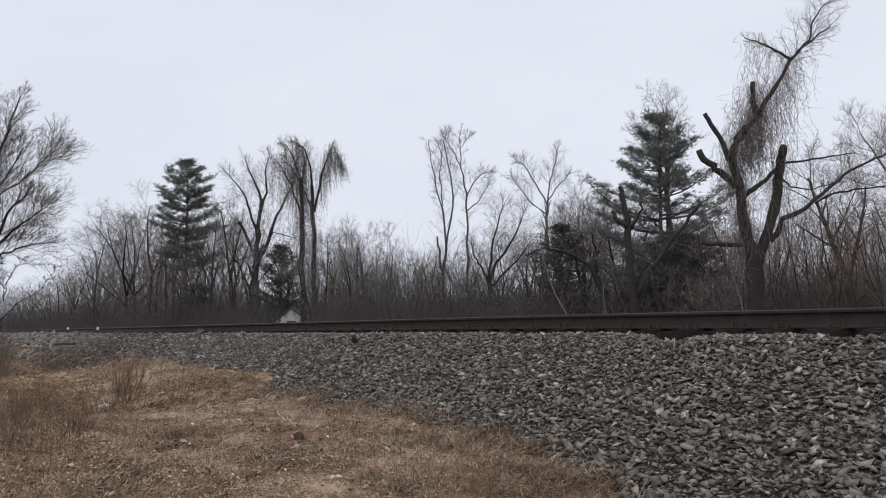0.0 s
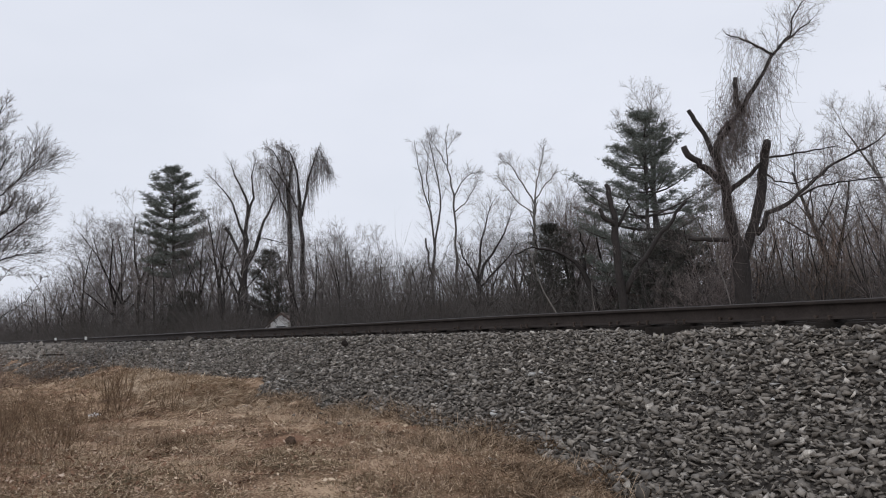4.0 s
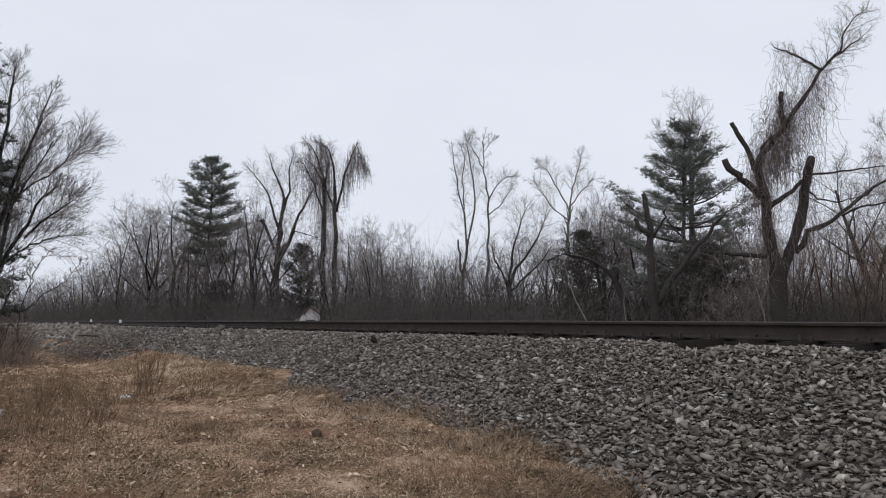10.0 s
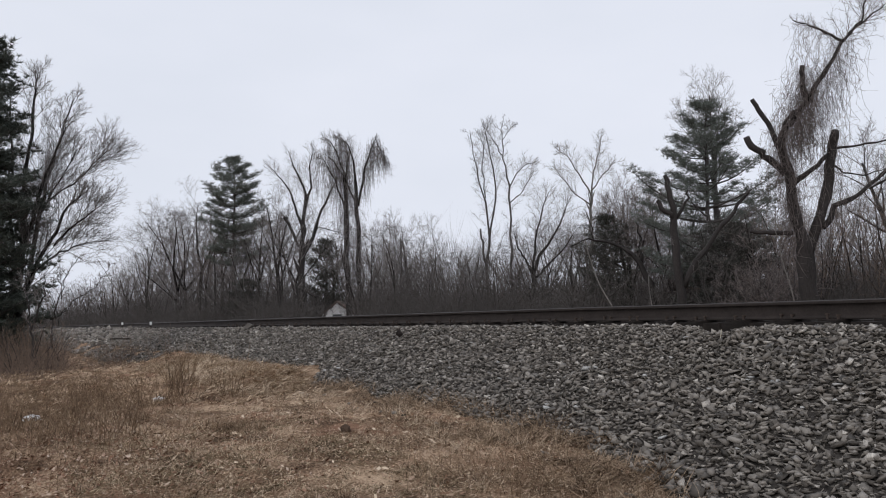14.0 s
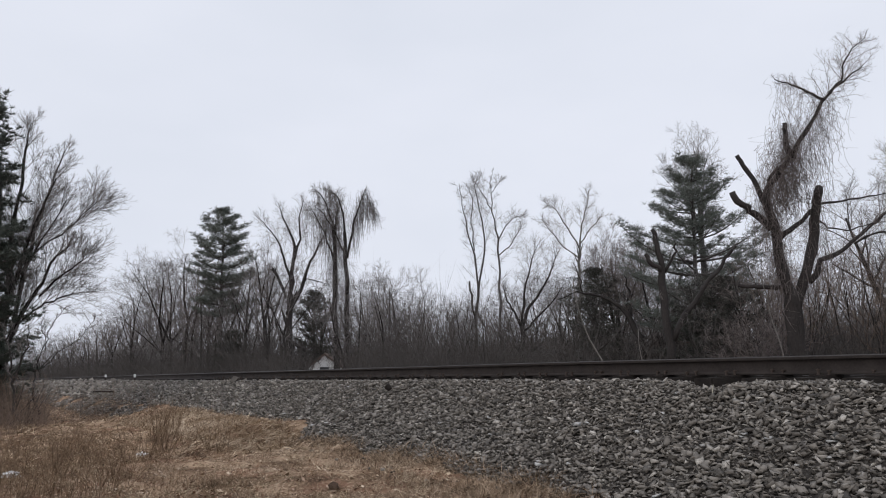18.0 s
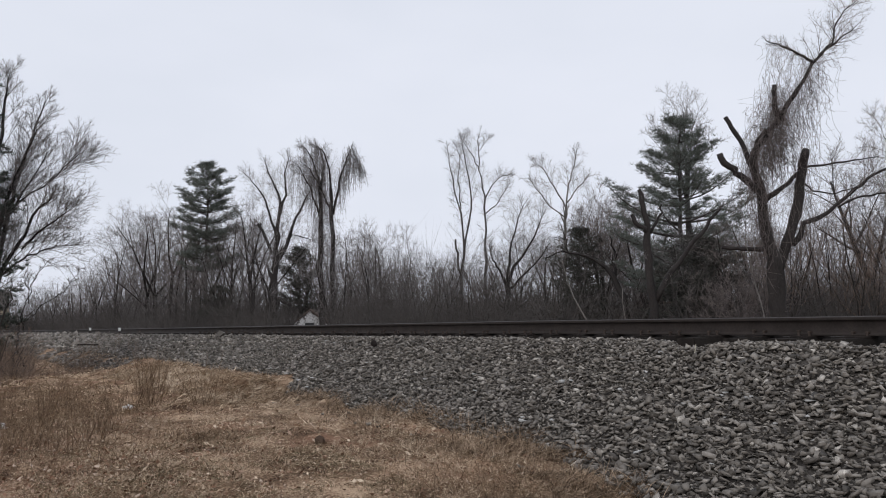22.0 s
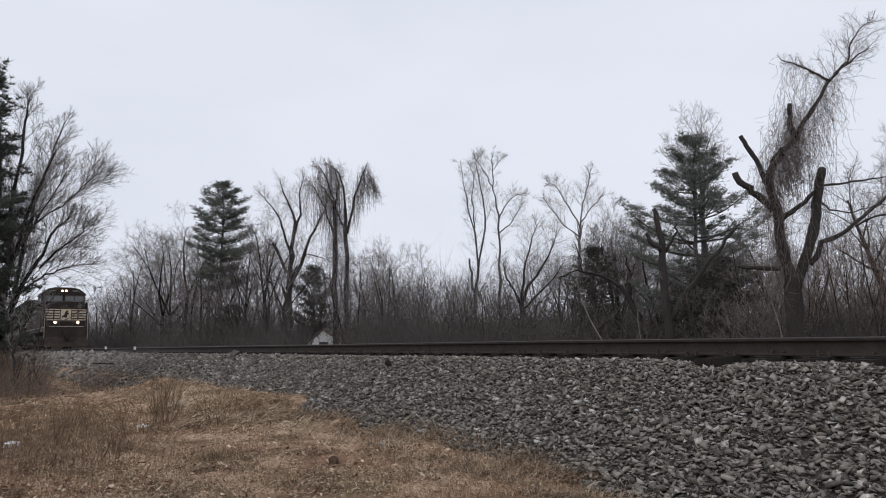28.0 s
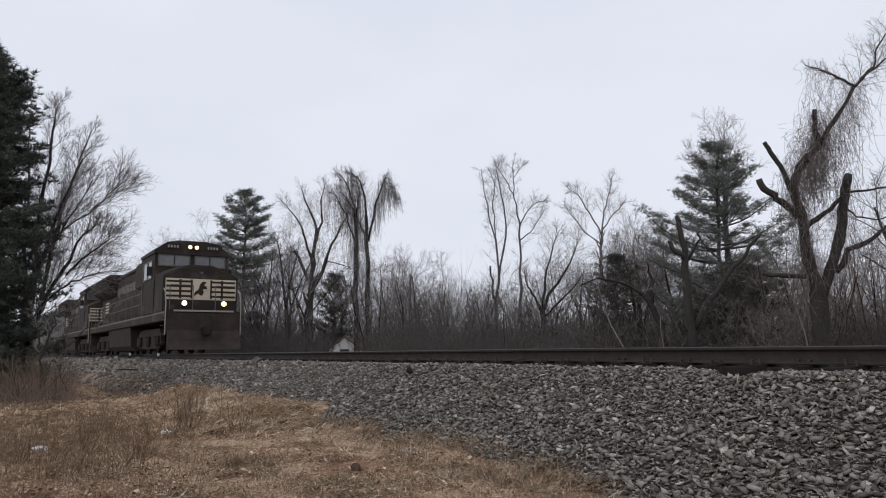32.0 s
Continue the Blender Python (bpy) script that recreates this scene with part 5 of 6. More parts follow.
def locomotive(label, detailed, lit):
    """A six-axle freight diesel; its nose is at x = 0 and it points along +x. Heights are over the rail top."""
    root = thing("locomotive", (0, 0, 0), 0, label, "locomotive")
    # running gear
    for x in (-4.3, -17.3):
        truck(root, x, (-1.9, 0.0, 1.9), 0.53, 0.5, True)
    bm = bmesh.new()
    prism(bm, [(-1.35, 0.4), (-1.15, 0.18), (1.15, 0.18), (1.35, 0.4), (1.42, 1.3), (-1.42, 1.3)], "x", -14.1, -7.5)
    part("fuel_tank", bm, M_GRIME, root)
    for s in (-1, 1):
        bm = bmesh.new()
        rod(bm, (-13.6, s * 1.35, 1.45), (-9.0, s * 1.35, 1.45), 0.16, 12)
        part("air_reservoir", bm, M_GRIME, root)
    # frame and walkways
    part("frame", boxed(-21.2, 0.55, -1.5, 1.5, 1.32, 1.72, 0.03), M_BLACK, root)
    for s in (-1, 1):
        part("sill_edge", boxed(-21.0, 0.3, *sorted((s * 1.503, s * 1.512)), 1.62, 1.69), M_LETTER, root, "thin grimed sill stripe")
    # pilot, plough, coupler, steps
    part("pilot", boxed(0.2, 0.62, -1.45, 1.45, 0.75, 1.62, 0.03), M_PILOT, root)
    bm = bmesh.new()
    prism(bm, [(0.55, 0.18), (1.02, 0.16), (0.86, 0.5), (0.72, 0.92), (0.55, 0.92)], "y", -1.42, 1.42)
    part("snow_plough", bm, M_PILOT, root, "grey-black steel plough")
    bm = bmesh.new()
    box(bm, 0.5, 1.0, -0.13, 0.13, 0.78, 1.02, 0.03)
    box(bm, 0.95, 1.3, -0.2, 0.17, 0.72, 1.08, 0.05)
    part("coupler", bm, M_STEEL, root)
    part("sill_plate", boxed(0.56, 0.60, -1.2, 1.2, 1.68, 1.75), M_RAILPAINT, root, "pale worn edge of the front platform")
    for s in (-1, 1):
        for z in (0.45, 0.78, 1.11, 1.44):
            part("step", boxed(-0.15, 0.5, *sorted((s * 1.2, s * 1.56)), z, z + 0.03), M_GRIME, root)
        bm = bmesh.new()
        bent_rod(bm, [(0.55, s * 1.5, 0.75), (0.55, s * 1.5, 2.05), (0.35, s * 1.5, 2.5), (0.1, s * 1.5, 2.62)], 0.024, 8)
        part("grab_rail", bm, M_RAILPAINT, root, "pale grab rail")
        bm = bmesh.new()
        bent_rod(bm, [(0.58, s * 0.25, 1.55), (0.72, s * 0.28, 1.1), (0.75, s * 0.3, 0.6)], 0.02, 6)
        part("brake_hose", bm, M_BLACK, root)
        bm = bmesh.new()
        bent_rod(bm, [(0.52, s * 0.45, 1.72), (0.52, s * 0.45, 2.75), (0.52, s * 1.35, 2.75), (0.52, s * 1.35, 1.72)], 0.018, 6)
        part("front_rail", bm, M_FRAME, root)
    # nose: full width, a low hump on top that drops towards its front
    bm = bmesh.new()
    hump = [(-1.52, 3.30), (-1.1, 3.54), (-0.45, 3.78), (0.45, 3.78), (1.1, 3.54), (1.52, 3.30)]
    front = [(-1.52, 1.72), (1.52, 1.72), (1.52, 3.16)] + [(y, z - 0.14) for y, z in hump[::-1][1:-1]] + [(-1.52, 3.16)]
    back = [(-1.52, 1.72), (1.52, 1.72), (1.52, 3.30)] + list(hump[::-1][1:-1]) + [(-1.52, 3.30)]
    a = [bm.verts.new((0.0, y, z)) for y, z in front]
    b = [bm.verts.new((-1.75, y, z)) for y, z in back]
    bm.faces.new(a), bm.faces.new(b[::-1])
    for i in range(len(a)):
        bm.faces.new((a[i], b[i], b[(i + 1) % len(a)], a[(i + 1) % len(a)]))
    bmesh.ops.recalc_face_normals(bm, faces=bm.faces)
    bmesh.ops.bevel(bm, geom=[e for e in bm.edges if all(abs(v.co.x) < 0.01 for v in e.verts)], offset=0.06, segments=3, affect="EDGES")
    nose = part("nose", bm, M_BLACK, root)
    part("nose_band", boxed(0.0, 0.012, -1.43, 1.43, 2.20, 3.06, 0.004), M_STRIPE, nose, "dirty white band across the nose, tinted warm as if headlight-lit")
    for s in (-1, 1):
        for z in (2.30, 2.50, 2.70, 2.90):
            part("nose_stripe", boxed(0.012, 0.02, *sorted((s * 0.42, s * 1.40)), z, z + 0.085), M_BLACK, nose, "black stripe")
        part("nose_stripe", boxed(0.012, 0.021, *sorted((s * 0.80, s * 0.89)), 2.24, 3.03), M_BLACK, nose, "black upright bar")
        part("nose_stripe", boxed(0.012, 0.021, *sorted((s * 0.36, s * 0.43)), 2.24, 3.03), M_BLACK, nose, "black upright bar")
    bm = bmesh.new()
    prism(bm, [(-0.30, 2.34), (-0.14, 2.46), (0.02, 2.36), (0.10, 2.50), (0.06, 2.64), (0.24, 2.66), (0.20, 2.76), (0.10, 2.80), (0.20, 2.94), (0.04, 2.96), (-0.06, 2.84), (-0.12, 2.62), (-0.26, 2.52)], "x", 0.012, 0.022)
    part("nose_emblem", bm, M_BLACK, nose, "dark emblem shape")
    part("nose_door", boxed(0.0, 0.01, -0.42, 0.42, 1.78, 2.16, 0.004), M_BLACK, nose)
    bm = bmesh.new()
    rod(bm, (-0.02, 0.0, 3.32), (0.06, 0.0, 3.32), 0.05, 10)
    part("marker_lamp", bm, M_FRAME, nose)
    for s in (-1, 1):
        bm = bmesh.new()
        rod(bm, (0.40, s * 0.79, 2.02), (0.56, s * 0.79, 2.02), 0.135, 14)
        box(bm, 0.36, 0.46, s * 0.79 - 0.06, s * 0.79 + 0.06, 1.70, 2.02)
        case = part("ditch_light", bm, M_GRIME, root)
        bm = bmesh.new()
        rod(bm, (0.55, s * 0.79, 2.02), (0.575, s * 0.79, 2.02), 0.10, 16)
        part("lens", bm, M_LAMP if lit else M_WINDOW, case, "lit ditch light" if lit else "")
    # cab
    bm = bmesh.new()
    prism(bm, [(-1.55, 1.72), (1.55, 1.72), (1.55, 4.27), (-1.55, 4.27)], "x", -4.5, -1.7)
    cab = part("cab", bm, M_BLACK, root)
    bm = bmesh.new()
    roof = [(-1.6, 4.25), (1.6, 4.25), (1.58, 4.38), (1.1, 4.76), (0.6, 4.86), (-0.6, 4.86), (-1.1, 4.76), (-1.58, 4.38)]
    prism(bm, roof, "x", -4.6, -1.62)
    part("cab_roof", bm, M_BLACK, cab)
    for s in (-1, 1):
        y0, y1 = sorted((s * 0.14, s * 1.38))
        bm = bmesh.new()
        for q in ((y0 - 0.05, y0, 3.72, 4.24), (y1, y1 + 0.05, 3.72, 4.24), (y0, y1, 3.72, 3.77), (y0, y1, 4.19, 4.24)):
            box(bm, -1.702, -1.665, *q)
        fr = part("windscreen_frame", bm, M_FRAME, cab)
        part("windscreen", boxed(-1.7, -1.685, y0, y1, 3.77, 4.19), M_WINDOW, fr, "grey reflective windscreen")
        part("wiper", boxed(-1.66, -1.645, s * 0.75 - 0.02, s * 0.75 + 0.02, 3.80, 4.20), M_BLACK, fr)
        for x0, x1 in ((-2.9, -2.15), (-3.9, -3.1)):
            bm = bmesh.new()
            yy = sorted((s * 1.55, s * 1.585))
            for q in ((x0 - 0.05, x0, 3.2, 4.0), (x1, x1 + 0.05, 3.2, 4.0), (x0, x1, 3.2, 3.25), (x0, x1, 3.95, 4.0)):
                box(bm, q[0], q[1], *yy, q[2], q[3])
            fr = part("side_window", bm, M_FRAME, cab)
            part("pane", boxed(x0, x1, *sorted((s * 1.552, s * 1.568)), 3.25, 3.95), M_WINDOW, fr)
        part("number_board", boxed(-1.63, -1.60, *sorted((s * 0.55, s * 1.12)), 4.49, 4.68), M_BLACK, cab)
        board = cab.children[-1]
        for k in range(4):
            y = s * 0.62 + s * 0.125 * k
            part("number_bar", boxed(-1.60, -1.595, *sorted((y, y + s * 0.07)), 4.53, 4.64), M_BOARD, board, "pale unreadable figure")
        bm = bmesh.new()
        rod(bm, (-1.62, s * 0.14, 4.58), (-1.56, s * 0.14, 4.58), 0.12, 14)
        case = part("headlight", bm, M_GRIME, cab)
        bm = bmesh.new()
        rod(bm, (-1.56, s * 0.14, 4.58), (-1.54, s * 0.14, 4.58), 0.075, 16)
        part("lens", bm, M_LAMP if lit else M_WINDOW, case, "lit headlight" if lit else "")
        part("mirror", boxed(-2.0, -1.95, *sorted((s * 1.6, s * 1.8)), 3.3, 3.7, 0.01), M_BLACK, cab)
        part("cab_door", boxed(-4.35, -4.0, *sorted((s * 1.552, s * 1.57)), 1.8, 3.1, 0.005), M_BLACK, cab)
    bm = bmesh.new()
    for k, y in enumerate((-0.16, 0.0, 0.16)):
        rod(bm, (-5.0, y, 4.9), (-4.6 + 0.1 * (k == 1), y, 4.92), 0.03, 8, 0.07)
    part("horn", bm, M_FRAME, cab)
    part("air_conditioner", boxed(-4.2, -3.0, -0.6, 0.6, 4.84, 4.96, 0.03), M_GRIME, cab)
    # long hood
    hood = part("hood", boxed(-20.7, -4.5, -0.92, 0.92, 1.72, 4.22, 0.08), M_BLACK, root)
    part("equipment_box", boxed(-7.4, -4.5, -1.3, 1.3, 3.1, 4.35, 0.08), M_BLACK, hood)
    part("blower_housing", boxed(-14.6, -8.0, -1.0, 1.0, 4.15, 4.42, 0.08), M_BLACK, hood)
    bm = bmesh.new()
    rod(bm, (-11.3, 0, 4.38), (-11.3, 0, 4.62), 0.34, 16)
    part("exhaust_stack", bm, M_GRIME, hood)
    bm = bmesh.new()
    prism(bm, [(-1.0, 3.35), (1.0, 3.35), (1.5, 3.75), (1.5, 4.45), (1.35, 4.58), (-1.35, 4.58), (-1.5, 4.45), (-1.5, 3.75)], "x", -20.5, -15.1)
    radiator = part("radiator", bm, M_BLACK, hood)
    for s in (-1, 1):
        bm = bmesh.new()
        for k in range(16):
            x = -20.2 + k * 0.32
            box(bm, x, x + 0.2, *sorted((s * 1.5, s * 1.52)), 3.86, 4.36)
        part("radiator_grille", bm, M_GRIME, radiator)
    for s in (-1, 1):
        k = 0
        x = -7.6
        while x > -15.0:
            wide = 0.62 if k % 3 else 0.9
            door = part("hood_door", boxed(x - wide + 0.05, x, *sorted((s * 0.92, s * 0.945)), 1.95, 3.9, 0.01), M_BLACK, hood)
            part("latch", boxed(x - wide + 0.09, x - wide + 0.13, *sorted((s * 0.945, s * 0.965)), 2.8, 3.0), M_FRAME, door)
            x -= wide
            k += 1
        x = -15.4
        while x > -20.2:
            part("hood_door", boxed(x - 0.75, x, *sorted((s * 0.92, s * 0.945)), 1.95, 3.25, 0.01), M_BLACK, hood)
            x -= 0.82
        for z in (2.75, 2.93, 3.11, 3.29):
            part("side_stripe", boxed(-19.1, -17.7, *sorted((s * 0.948, s * 0.956)), z - 0.25, z - 0.15), M_STRIPE, hood, "short dirty white stripe")
        for k in range(14):
            xx = -9.0 - k * 0.42
            part("lettering_bar", boxed(xx - 0.28, xx, *sorted((s * 0.948, s * 0.956)), 3.30, 3.72), M_LETTER, hood, "pale unreadable lettering")
        # walkway handrail
        posts = [-5.2 - 1.75 * i for i in range(9)]
        for px in posts:
            bm = bmesh.new()
            rod(bm, (px, s * 1.46, 1.72), (px, s * 1.46, 2.75), 0.02, 6)
            part("rail_post", bm, M_FRAME, root)
        bm = bmesh.new()
        for z in (2.75, 2.25):
            rod(bm, (posts[0] + 0.4, s * 1.46, z), (posts[-1] - 0.6, s * 1.46, z), 0.018, 6)
        part("handrail", bm, M_FRAME, root)
    part("rear_pilot", boxed(-21.35, -21.0, -1.45, 1.45, 0.6, 1.7, 0.03), M_GRIME, root)
    return root


def hopper_car():
    """A grey covered hopper with ribbed sides and a rounded roof; its front end is at x = 0."""
    root = thing("hopper_car", (0, 0, 0), 0, "weathered grey covered hopper car with ribbed sides", "freight car", "cars of the train")
    for x in (-2.2, -15.3):
        truck(root, x, (-0.89, 0.89), 0.46, 0.35, False)
    bm = bmesh.new()
    prof = [(-1.55, 1.3), (-1.58, 1.5), (-1.58, 3.9), (-1.35, 4.3), (-0.8, 4.52), (0.8, 4.52), (1.35, 4.3), (1.58, 3.9), (1.58, 1.5), (1.55, 1.3)]
    prism(bm, prof, "x", -16.3, -1.2)
    part("body", bm, M_GREYCAR, root)
    for k in range(4):
        x = -3.0 - k * 3.2
        bm = bmesh.new()
        top = [bm.verts.new(p) for p in ((x, -1.4, 1.3), (x - 2.6, -1.4, 1.3), (x - 2.6, 1.4, 1.3), (x, 1.4, 1.3))]
        low = [bm.verts.new(p) for p in ((x - 0.9, -0.5, 0.45), (x - 1.7, -0.5, 0.45), (x - 1.7, 0.5, 0.45), (x - 0.9, 0.5, 0.45))]
        bm.faces.new(low), bm.faces.new(top[::-1])
        for i in range(4):
            bm.faces.new((top[i], top[(i + 1) % 4], low[(i + 1) % 4], low[i]))
        bmesh.ops.recalc_face_normals(bm, faces=bm.faces)
        part("discharge_gate", bm, M_GREYCAR, root)
    for s in (-1, 1):
        for k in range(13):
            x = -1.5 - k * 1.2
            part("rib", boxed(x - 0.06, x + 0.06, *sorted((s * 1.58, s * 1.66)), 1.35, 3.92), M_GREYCAR, root)
        part("side_sill", boxed(-17.2, -0.4, *sorted((s * 1.45, s * 1.6)), 1.1, 1.35, 0.02), M_GREYCAR, root)
    part("roof_walk", boxed(-16.4, -1.1, -0.35, 0.35, 4.54, 4.62), M_GRIME, root)
    for x0, x1 in ((-1.2, -0.3), (-17.4, -16.3)):
        part("end_platform", boxed(x0, x1, -1.5, 1.5, 1.05, 1.3, 0.02), M_GREYCAR, root)
    for x in (-0.1, -17.6):
        part("coupler", boxed(x - 0.3, x + 0.3, -0.13, 0.13, 0.75, 1.0, 0.03), M_STEEL, root)
    return root


# each vehicle with how far its front lies behind the leading nose
TRAIN = []
lead = locomotive("black diesel freight locomotive with white nose stripes and lit headlights", True, True)
TRAIN.append((lead, 0.0))
second = copy_thing(lead, pose(0, 0, 0))
second["label"] = "dirty black diesel locomotive coupled behind the leader"
for ob in second.children_recursive:
    if ob.name.startswith("lens"):
        ob.data = ob.data.copy()
        ob.data.materials[0] = M_WINDOW
        ob["label"] = "unlit lamp glass"
for ob in second.children:
    if ob.name.startswith("truck"):
        for w in ob.children:
            if w.name.startswith("wheelset"):
                WHEELS.append((w, w.location.x, 0.53))
TRAIN.append((second, 22.5))
car = hopper_car()
TRAIN.append((car, 45.0))
for k in range(1, 6):
    TRAIN.append((copy_thing(car, pose(0, 0, 0)), 45.0 + 17.9 * k))

# ---------------------------------------------------------------- ballast stones
def stone_shapes(count, seed):
    """Sharp-edged broken stones: hulls of a few far-flung corners, about one unit across and rather flat."""
    r = random.Random(seed)
    out = []
    for _ in range(count):
        bm = bmesh.new()
        long, wide, thick = r.uniform(1.0, 1.3), r.uniform(0.68, 1.0), r.uniform(0.25, 0.44)
        for k in r.sample(range(8), r.choice((5, 6, 6, 7))):
            bm.verts.new(((1 if k & 1 else -1) * long * r.uniform(0.5, 1.1), (1 if k & 2 else -1) * wide * r.uniform(0.5, 1.1), (1 if k & 4 else -1) * thick * r.uniform(0.5, 1.1)))
        got = bmesh.ops.convex_hull(bm, input=bm.verts)
        bmesh.ops.delete(bm, geom=[g for g in got["geom_interior"] if isinstance(g, bmesh.types.BMVert)], context="VERTS")
        bm.verts.index_update()
        out.append((np.array([v.co[:] for v in bm.verts]), np.array([[v.index for v in f.verts] for f in bm.faces if len(f.verts) == 3])))
        bm.free()
    return out


SHAPES = stone_shapes(40, 3)


def lay(spots, seed):
    """Joined stones at spots (x y z size); mostly lying flat."""
    g = np.random.default_rng(seed)
    spots = np.asarray(spots)
    pick = g.integers(0, len(SHAPES), len(spots))
    vs, fs, off = [], [], 0
    for k, (v, f) in enumerate(SHAPES):
        s = spots[pick == k]
        n = len(s)
        if not n:
            continue
        a, b, c = g.uniform(0, 6.283, n), g.normal(0, 0.45, n), g.normal(0, 0.45, n)
        ca, sa, cb, sb, cc, sc = np.cos(a), np.sin(a), np.cos(b), np.sin(b), np.cos(c), np.sin(c)
        rot = np.empty((n, 3, 3))
        rot[:, 0, 0], rot[:, 0, 1], rot[:, 0, 2] = ca * cb, ca * sb * sc - sa * cc, ca * sb * cc + sa * sc
        rot[:, 1, 0], rot[:, 1, 1], rot[:, 1, 2] = sa * cb, sa * sb * sc + ca * cc, sa * sb * cc - ca * sc
        rot[:, 2, 0], rot[:, 2, 1], rot[:, 2, 2] = -sb, cb * sc, cb * cc
        p = np.einsum("nij,vj->nvi", rot, v) * s[:, 3][:, None, None] + s[:, None, :3]
        vs.append(p.reshape(-1, 3))
        fs.append((f[None] + (off + np.arange(n) * len(v))[:, None, None]).reshape(-1, 3))
        off += n * len(v)
    return np.concatenate(vs), np.concatenate(fs)


def stone_size(r):
    return min(0.052, max(0.011, r.lognormvariate(math.log(0.0255), 0.38)))


def stone_spots(x0, x1, y0, y1, step, seed, grow=1.0):
    r = random.Random(seed)
    out = []
    nx, ny = int((x1 - x0) / step), int((y1 - y0) / step)
    for i in range(nx):
        for j in range(ny):
            x, y = x0 + (i + r.random()) * step, y0 + (j + r.random()) * step
            top = bed_z(x, y)
            over = top - ground_z(x, y)
            if over < 0.0 and r.random() > 0.05 * math.exp(over * 9):
                continue
            top = max(top, ground_z(x, y) - 0.012)
            if y > 6.75 and noise.noise(Vector((x * 2.3, y * 1.5, 60.0))) > 0.12:
                continue
            out.append((x, y, top + r.uniform(-0.024, 0.036), stone_size(r) * grow))
    return out


NEAR_X, NEAR_Y = (-3.2, -1.7), (4.05, 4.75)      # the stretch whose stones are pieces of their own
spots = stone_spots(-4.5, 0.4, 3.3, 7.2, 0.0285, 1, 0.85) + stone_spots(-9, -4.5, 3.3, 7.2, 0.0255, 7, 0.76) + stone_spots(-16, -9, 3.2, 7.2, 0.029, 6, 0.8)
own = [s for s in spots if NEAR_X[0] < s[0] < NEAR_X[1] and NEAR_Y[0] < s[1] < NEAR_Y[1]][:300]
taken = set(own)
spots = [s for s in spots if s not in taken]
spots += stone_spots(-34, -16, 3.6, 7.2, 0.048, 2, 1.2) + stone_spots(-80, -34, 4.0, 7.2, 0.15, 3, 3.2)
v, f = lay(spots, 4)
stones = child("loose_stones", mesh_np("loose_stones", v, [f], [M_STONE]), bed, "sharp grey broken stones")
stones["kind"] = "stuff"
STONE_MESH = [mesh_np("stone", v, [f], [M_STONE_ONE]) for v, f in SHAPES]
r = random.Random(9)
for x, y, z, s in own:
    s = min(s, 0.036)
    ob = new("stone", STONE_MESH[r.randrange(len(STONE_MESH))])
    ob.parent = bed
    ob.matrix_basis = Matrix.LocRotScale((x, y, z), Euler((r.gauss(0, 0.36), r.gauss(0, 0.36), r.uniform(0, 6.28))), (s, s, s))
def crumpled(name, x, y, size, mat, label, category, seed, flat=0.5, lift=0.0):
    bm = bmesh.new()
    bmesh.ops.create_icosphere(bm, subdivisions=1, radius=1)
    for v in bm.verts:
        k = 1 + 0.95 * noise.noise(v.co * 1.7 + Vector((seed * 3.7, 0, 0)))
        v.co = Vector((v.co.x * k * size, v.co.y * k * size * 0.7, v.co.z * k * size * flat))
    me = bpy.data.meshes.new(name)
    bm.to_mesh(me)
    bm.free()
    me.materials.append(mat)
    ob = new(name, me)
    ob.location = (x, y, max(ground_z(x, y), bed_z(x, y)) + size * flat * 0.6 + lift)
    ob.rotation_euler = (0, 0, seed)
    tagged(ob, label, category)


# pale quartz-like stones and dark lumps
def odd_stone(name, x, y, size, mat, label, seed):
    ob = new(name, STONE_MESH_OF(seed, mat))
    ob.matrix_world = Matrix.LocRotScale((x, y, max(bed_z(x, y), ground_z(x, y)) + size * 0.35 + 0.028), Euler((0.2, 0.1, seed)), (size, size, size))
    tagged(ob, label, "stone")


def STONE_MESH_OF(seed, mat):
    v, f = SHAPES[seed % len(SHAPES)]
    return mesh_np("stone", v, [f], [mat])


odd_stone("white_stone", -5.7, 5.36, 0.046, M_WHITE_STONE, "whitish stone lying among grey ballast", 4)
odd_stone("white_stone", -5.63, 5.42, 0.036, M_WHITE_STONE, "whitish stone lying among grey ballast", 9)
crumpled("dark_rock", -10.55, 5.92, 0.07, M_DARK_ROCK, "dark brown lump lying on the ballast", "stone", 5, 0.85, 0.07)
crumpled("flat_rock", -19.2, 6.27, 0.16, M_STONE_ONE, "flat grey-brown rock near the rail", "stone", 8, 0.5, 0.03)
r = random.Random(14)
for k in range(100):
    x, y = r.uniform(-13, -1.2), r.uniform(4.3, 6.9)
    odd_stone("white_stone", x, y, r.uniform(0.012, 0.034), M_WHITE_STONE, "small whitish stone among grey ballast", k)

